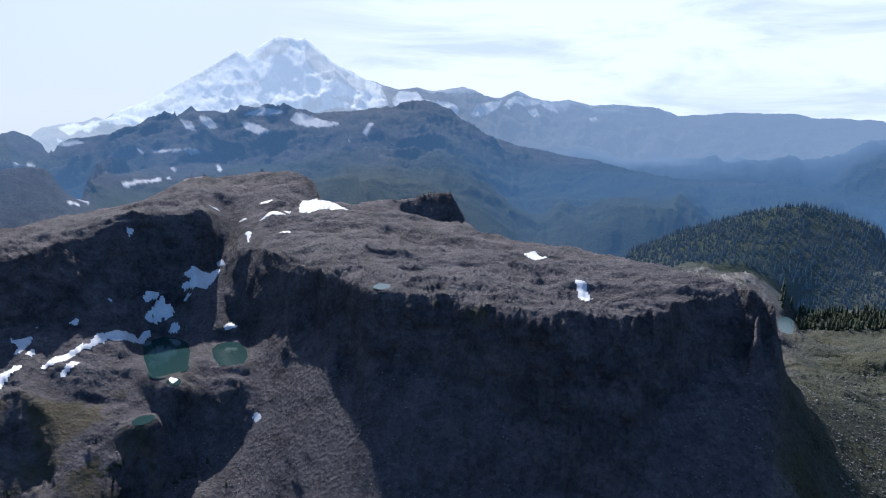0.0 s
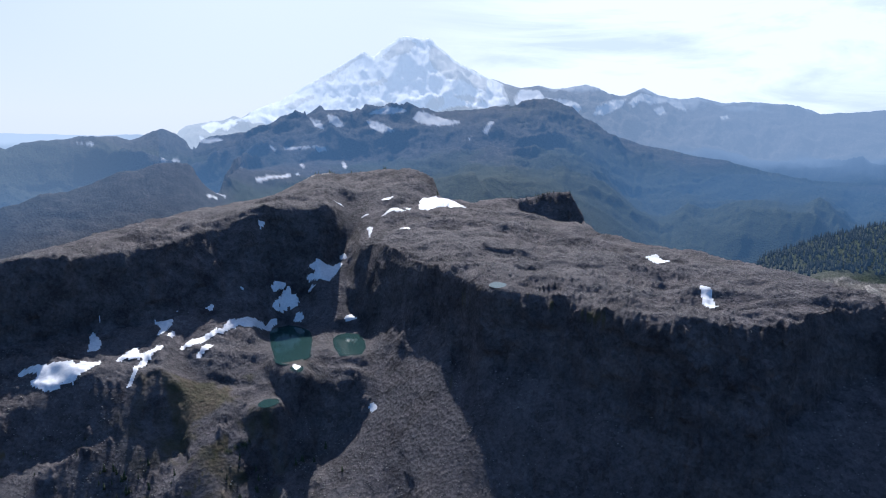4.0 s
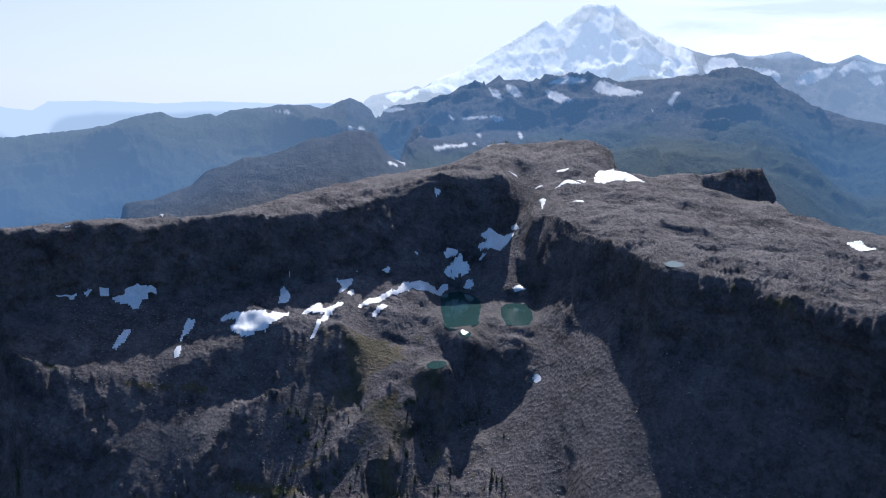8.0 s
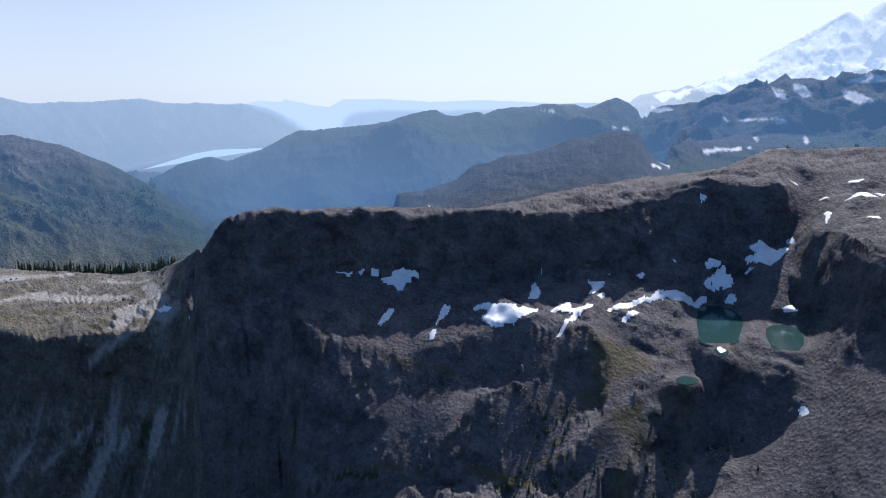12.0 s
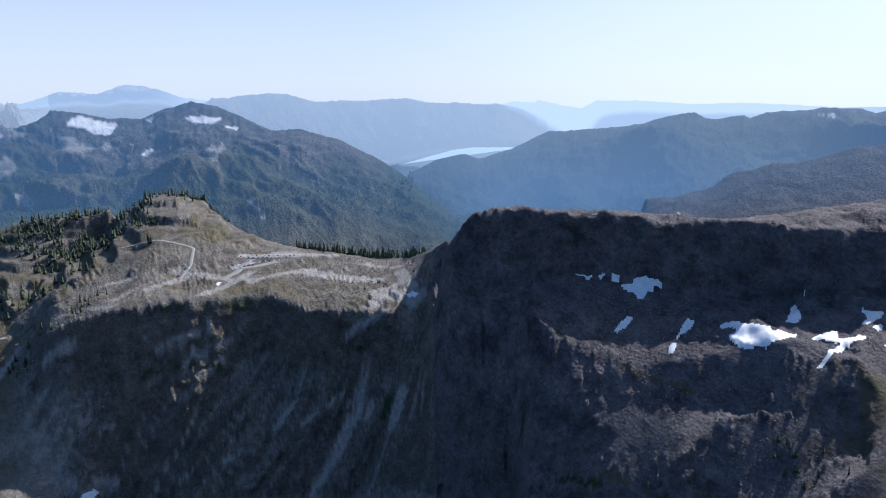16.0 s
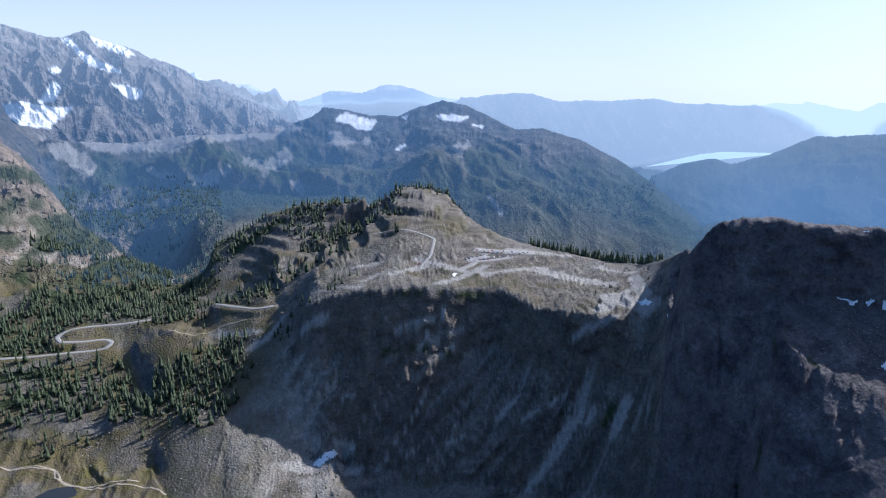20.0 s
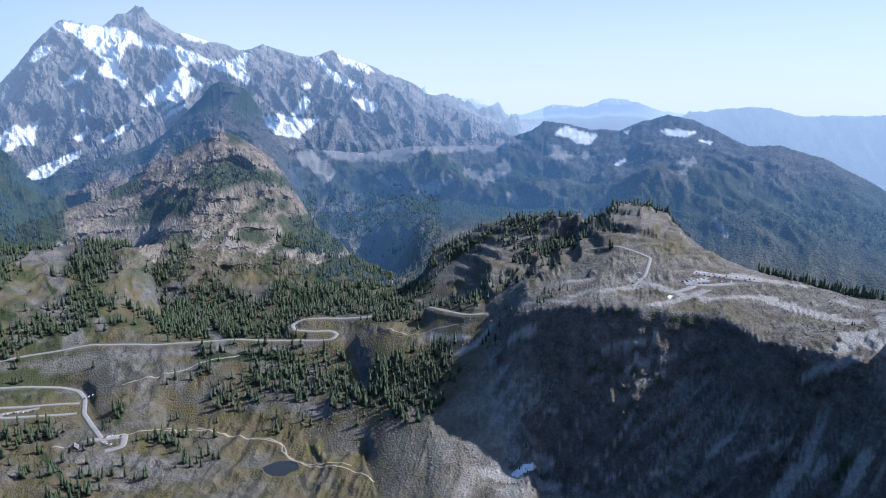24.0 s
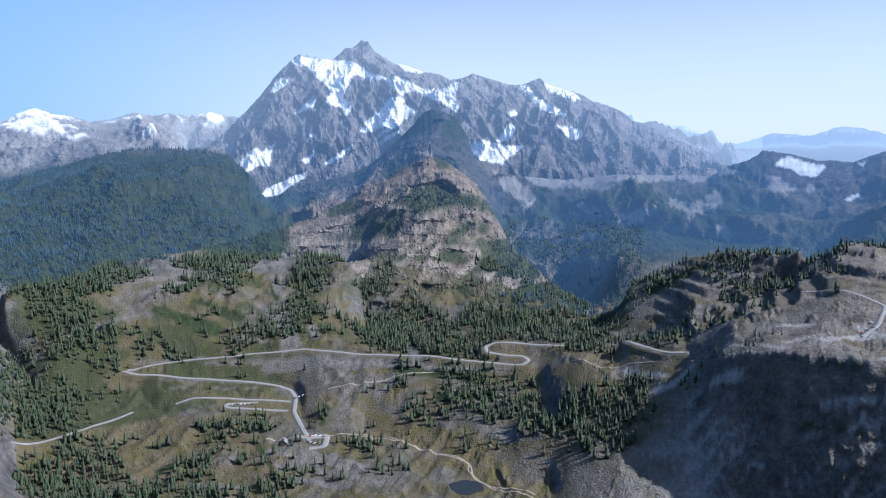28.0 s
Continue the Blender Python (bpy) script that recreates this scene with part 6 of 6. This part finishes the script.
for seed, tiers in ((1, 6), (2, 7), (3, 6), (4, 5)):
    thing = tagged(new("conifer_tree"), "tall dark-green conifer with drooping ragged boughs on a mountain slope", "tree", "mountain conifers")
    cv, cf = crown_shape(tiers, 10, seed)
    bm = bmesh.new()
    bmesh.ops.create_cone(bm, segments=6, radius1=0.028, radius2=0.004, depth=0.95, cap_ends=True)
    bmesh.ops.translate(bm, verts=bm.verts, vec=(0, 0, 0.455))
    part("trunk", bm, bark, thing)
    crown = mesh_object("crown", cv.tolist(), cf.tolist(), needles)
    crown.parent = thing
    kinds.append(thing)
for k, (x, y, z, h) in enumerate(near_trees):
    m = pose(x, y, z - 0.3, rng.uniform(-2, 2), rng.uniform(-2, 2), rng.uniform(0, 360))
    if k < 4:
        thing = kinds[k]
        thing.matrix_basis = m @ Matrix.Diagonal((h, h, h, 1))
    else:
        thing = copy_thing(kinds[k % 4], m)
        thing.scale = (h, h, h)


def hazed_needles(haze_glow, deep=1.0):
    """Needles of woods in the backdrop, with haze painted on as blue glow. deep: below 1 darkens them for a shaded
    hill.
    """
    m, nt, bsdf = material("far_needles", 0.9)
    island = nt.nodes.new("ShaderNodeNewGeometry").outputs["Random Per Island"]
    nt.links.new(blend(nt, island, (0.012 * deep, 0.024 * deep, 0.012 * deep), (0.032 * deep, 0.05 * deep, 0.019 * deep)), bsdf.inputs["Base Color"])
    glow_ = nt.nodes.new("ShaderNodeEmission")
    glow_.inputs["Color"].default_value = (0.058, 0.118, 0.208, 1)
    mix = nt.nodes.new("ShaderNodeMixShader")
    mix.inputs["Fac"].default_value = haze_glow
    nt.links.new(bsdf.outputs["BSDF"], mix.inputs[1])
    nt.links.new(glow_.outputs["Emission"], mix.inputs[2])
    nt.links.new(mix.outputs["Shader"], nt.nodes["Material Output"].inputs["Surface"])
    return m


def woods(name, label, places, tiers, sides, seed, mat=needles):
    """Far woods: many small conifers in one mesh."""
    if not len(places):
        return
    cv, cf = crown_shape(tiers, sides, seed)
    n = len(places)
    a = rng.uniform(0, 2 * math.pi, n)
    ca, sa = np.cos(a)[:, None], np.sin(a)[:, None]
    wide_ = (places[:, 3] * rng.uniform(0.8, 1.25, n))[:, None]
    v = np.stack([places[:, :1] + (cv[None, :, 0] * ca - cv[None, :, 1] * sa) * wide_, places[:, 1:2] + (cv[None, :, 0] * sa + cv[None, :, 1] * ca) * wide_,
                  places[:, 2:3] - 0.6 + cv[None, :, 2] * places[:, 3:4]], -1)
    tagged(joined(name, v, cf, mat), label, "trees", kind="stuff")


woods("conifers", "dark conifers in groves over the slopes", np.concatenate([
    rest,
    scatter(63.5, 84, -6, 110, 3200, 13.0, 0.0, along=True),
    scatter(81, 101, -25, 70, 900, 11.0, 0.08, along=True),
    scatter(86, 104, 1120, 1420, 1500, 14.0, -0.02),
    scatter(86, 97, 880, 1000, 260, 10.0, 0.1),
    scatter(89, 101, 1180, 1370, 1100, 13.0, -0.2),
    scatter(97, 126, 940, 1290, 3400, 17.0, 0.12),
    scatter(98, 107.5, 870, 1030, 650, 17.0, -0.12, steepest=2),
    scatter(118, 150, 900, 1350, 3400, 16.5, 0.11),
    scatter(128, 150, 820, 1150, 1500, 17.0, 0.08),
    scatter(104, 127, 1290, 1700, 4600, 17.0, 0.0),
    scatter(127, 150, 1290, 1700, 4200, 17.0, 0.1),
    scatter(141, 150, 1180, 1600, 1600, 16.0, -0.25),
    scatter(126, 141, 1180, 1310, 900, 14.0, 0.1),
    scatter(-3, 62, -3, 22, 520, 3.6, 0.05, along=True),
    scatter(11, 21, -8, 20, 260, 3.8, -0.05, along=True),
    scatter(-2, 5, -10, 12, 260, 2.6, -0.1, along=True),
    scatter(18, 38, 420, 505, 420, 6.0, 0.1),
    scatter(-33, -26, 990, 1060, 300, 12.0),
]), 4, 7, 21)
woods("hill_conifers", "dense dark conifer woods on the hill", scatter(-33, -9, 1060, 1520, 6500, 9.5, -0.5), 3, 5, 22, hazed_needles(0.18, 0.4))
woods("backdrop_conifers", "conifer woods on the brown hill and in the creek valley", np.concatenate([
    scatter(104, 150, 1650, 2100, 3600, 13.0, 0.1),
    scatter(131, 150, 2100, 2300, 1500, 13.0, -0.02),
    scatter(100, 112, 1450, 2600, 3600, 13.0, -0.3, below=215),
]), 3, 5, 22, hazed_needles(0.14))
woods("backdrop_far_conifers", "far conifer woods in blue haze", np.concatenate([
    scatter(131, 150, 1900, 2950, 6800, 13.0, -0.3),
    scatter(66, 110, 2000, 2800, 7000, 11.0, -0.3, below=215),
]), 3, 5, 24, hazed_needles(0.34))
woods("ridge_shrubs", "low dark shrubs and krummholz on ledges", np.concatenate([
    scatter(22, 60, 430, 540, 700, 2.2, 0.1, steepest=4),
    scatter(66, 96, 640, 860, 700, 4.5, 0.12, steepest=4),
    scatter(100, 150, 930, 1300, 6000, 3.6, -0.05),
]), 2, 6, 23)

# ---- broken rock ----
stone_mat = speckled("loose_stone", (0.07, 0.07, 0.07), (0.26, 0.25, 0.24), 0.7, 0.95, relief=0.3)


def rubble(name, label, places, seed):
    bm = bmesh.new()
    bmesh.ops.create_icosphere(bm, subdivisions=1, radius=0.5)
    r = np.random.default_rng(seed)
    cv = np.array([v.co[:] for v in bm.verts]) * r.uniform(0.7, 1.25, (len(bm.verts), 3)) * (1, 0.8, 0.65)
    cf = np.array([[v.index for v in f.verts] for f in bm.faces])
    bm.free()
    n = len(places)
    a = rng.uniform(0, 2 * math.pi, n)
    ca, sa = np.cos(a)[:, None], np.sin(a)[:, None]
    s = places[:, 3:4]
    v = np.stack([places[:, :1] + (cv[None, :, 0] * ca - cv[None, :, 1] * sa) * s, places[:, 1:2] + (cv[None, :, 0] * sa + cv[None, :, 1] * ca) * s,
                  places[:, 2:3] + 0.1 * s + cv[None, :, 2] * s], -1)
    tagged(joined(name, v, cf, stone_mat), label, "rocks", kind="stuff")


rubble("boulders", "grey angular boulders strewn over talus and plateau", np.concatenate([
    scatter(-26, 22, 350, 700, 16000, 1.1, 0.0, steepest=1.1),
    scatter(12, 62, 420, 700, 12000, 1.2, 0.0, steepest=1.1),
    scatter(62, 100, 700, 1100, 7000, 2.4, -0.1, steepest=1.0),
    scatter(-34, -24, 430, 1000, 3500, 1.8, -0.2, steepest=1.0),
    scatter(92, 112, 780, 1000, 2600, 2.2, -0.1, steepest=1.2),
]), 5)

# ---- the visitors' house and the parked cars ----
timber = speckled("brown_timber", (0.10, 0.075, 0.055), (0.17, 0.13, 0.1), 2.0)
shingle = speckled("grey_shingle", (0.2, 0.2, 0.21), (0.33, 0.33, 0.34), 2.0)
glass, gnt, gbsdf = material("dark_glass", 0.08)
gbsdf.inputs["Base Color"].default_value = (0.02, 0.025, 0.03, 1)
masonry = speckled("rough_masonry", (0.18, 0.17, 0.16), (0.34, 0.32, 0.3), 1.5, relief=0.2)
hx, hy = -782.0, -635.0
house = tagged(new("visitor_house"), "small stone and timber house with a steep grey gable roof", "house")
house.matrix_basis = pose(hx, hy, float(height(hx, hy)) - 0.4, 0, 0, 35)
part("plinth", block(-6.2, 6.2, -4.7, 4.7, -1.5, 0.8, 0.05), masonry, house)
wall = part("wall", block(-6, 6, -4.5, 4.5, 0.8, 4.2, 0.03), timber, house)
for px_ in (-4, -1.4, 1.4, 4):
    for py_ in (-4.56, 4.5):
        part("window", block(px_ - 0.7, px_ + 0.7, py_, py_ + 0.06, 1.8, 3.2), glass, wall, "dark window pane")
part("door", block(6.0, 6.06, -0.6, 0.6, 0.8, 2.9), masonry, wall)
for sy in (-1, 1):
    bm = bmesh.new()
    a = [bm.verts.new(p) for p in ((-6.8, sy * 5.4, 3.7), (6.8, sy * 5.4, 3.7), (6.8, 0, 8.6), (-6.8, 0, 8.6))]
    bm.faces.new(a if sy < 0 else a[::-1])
    bmesh.ops.solidify(bm, geom=bm.faces[:], thickness=0.25)
    part("roof_slope", bm, shingle, house)
for sx in (-5.9, 5.9):
    bm = bmesh.new()
    bm.faces.new([bm.verts.new(p) for p in ((sx, -4.5, 4.2), (sx, 4.5, 4.2), (sx, 0, 8.3))])
    bmesh.ops.solidify(bm, geom=bm.faces[:], thickness=0.2)
    part("gable", bm, timber, house)
part("chimney", block(2.5, 3.5, 0.8, 1.8, 6.0, 9.4, 0.04), masonry, house)

rubber = speckled("tyre_rubber", (0.015, 0.015, 0.015), (0.03, 0.03, 0.03), 5.0)
PAINTS = [("white", (0.75, 0.75, 0.76)), ("silver", (0.5, 0.51, 0.53)), ("dark grey", (0.06, 0.065, 0.07)), ("red", (0.35, 0.03, 0.025)), ("blue", (0.05, 0.1, 0.25))]


def build_car(colour_name, rgb):
    paint, pnt, pbsdf = material("car_paint_" + colour_name.replace(" ", "_"), 0.25, 0.1)
    pbsdf.inputs["Base Color"].default_value = (*rgb, 1)
    bump(pnt, pbsdf, noise_node(pnt, 3.0), 0.02, 0.02)
    car = tagged(new("car"), colour_name + " parked car on asphalt beside other cars", "car", "parked cars")
    part("body", block(-2.25, 2.25, -0.9, 0.9, 0.35, 0.98, 0.14), paint, car)
    bm = block(-1.5, 1.2, -0.78, 0.78, 0.96, 1.5)
    for v in bm.verts:
        if v.co.z > 1.2:
            v.co.x, v.co.y = v.co.x * 0.72 - 0.05, v.co.y * 0.86
    part("windows", bm, glass, car, "dark car windows")
    part("roof", block(-1.15, 0.85, -0.66, 0.66, 1.49, 1.56, 0.03), paint, car)
    for wx in (-1.4, 1.4):
        for wy in (-0.85, 0.85):
            bm = bmesh.new()
            bmesh.ops.create_cone(bm, segments=12, radius1=0.34, radius2=0.34, depth=0.24, cap_ends=True)
            bmesh.ops.transform(bm, matrix=pose(wx, wy, 0.34, 90), verts=bm.verts)
            part("wheel", bm, rubber, car)
    for wy in (-0.62, 0.62):
        part("headlight", block(2.2, 2.27, wy - 0.18, wy + 0.18, 0.66, 0.8), snow_mat, car)
    return car


models = [build_car(*p) for p in PAINTS]
parked = 0


def park(spots):
    """Cars side by side across the line of the row."""
    global parked
    p = np.array(spots, float)
    d = p[-1] - p[0] if len(p) > 1 else np.array((1.0, 0.0))
    turn = math.degrees(math.atan2(d[1], d[0])) + 90
    for x, y in p:
        x, y = x + rng.uniform(-0.6, 0.6), y + rng.uniform(-0.6, 0.6)
        k = int(rng.choice(5, p=(0.4, 0.2, 0.2, 0.1, 0.1)))
        z = float(np.max(height(x + np.array((-2, 2, 0, 0)), y + np.array((0, 0, -2, 2))))) + 0.4
        m = pose(x, y, z, 0, 0, turn + rng.uniform(-4, 4))
        if parked < 5:
            models[parked].matrix_basis = m
        else:
            copy_thing(models[k], m)
        parked += 1


park([(-1019, 180), (-1019, 186), (-1015, 192), (-1013, 198), (-1013, 205), (-1009, 211), (-1005, 216), (-1001, 222), (-999, 228), (-996, 234), (-994, 241), (-992, 247)])
park([(-984, 159), (-988, 165), (-992, 171), (-995, 178), (-999, 184), (-1003, 190), (-1009, 197)])
park([(-1026, 183), (-1026, 188), (-1026, 194), (-1026, 200), (-1025, 206), (-1022, 211), (-1018, 216), (-1015, 221), (-1011, 226), (-1009, 232), (-1007, 237), (-1005, 242), (-1003, 248), (-1002, 254)])
park([(-970, 166), (-974, 173), (-977, 179), (-977, 184), (-976, 190)])
park([(-987, 189), (-987, 195), (-987, 202), (-988, 209), (-986, 215), (-984, 221), (-980, 227)])
park([(-1008, 103), (-997, 107), (-988, 99), (-979, 92)])
park([(-908, -711), (-914, -708), (-912, -698), (-906, -686)])
park([(-810, -610), (-814, -607), (-817, -604), (-818, -598), (-818, -592), (-799, -600), (-800, -595)])
park([(-833, -784), (-836, -779), (-841, -775), (-844, -770), (-847, -764), (-851, -759), (-852, -752)])
park([(-648, -1036)])
park([(-1423, -1189), (-1427, -1182)])
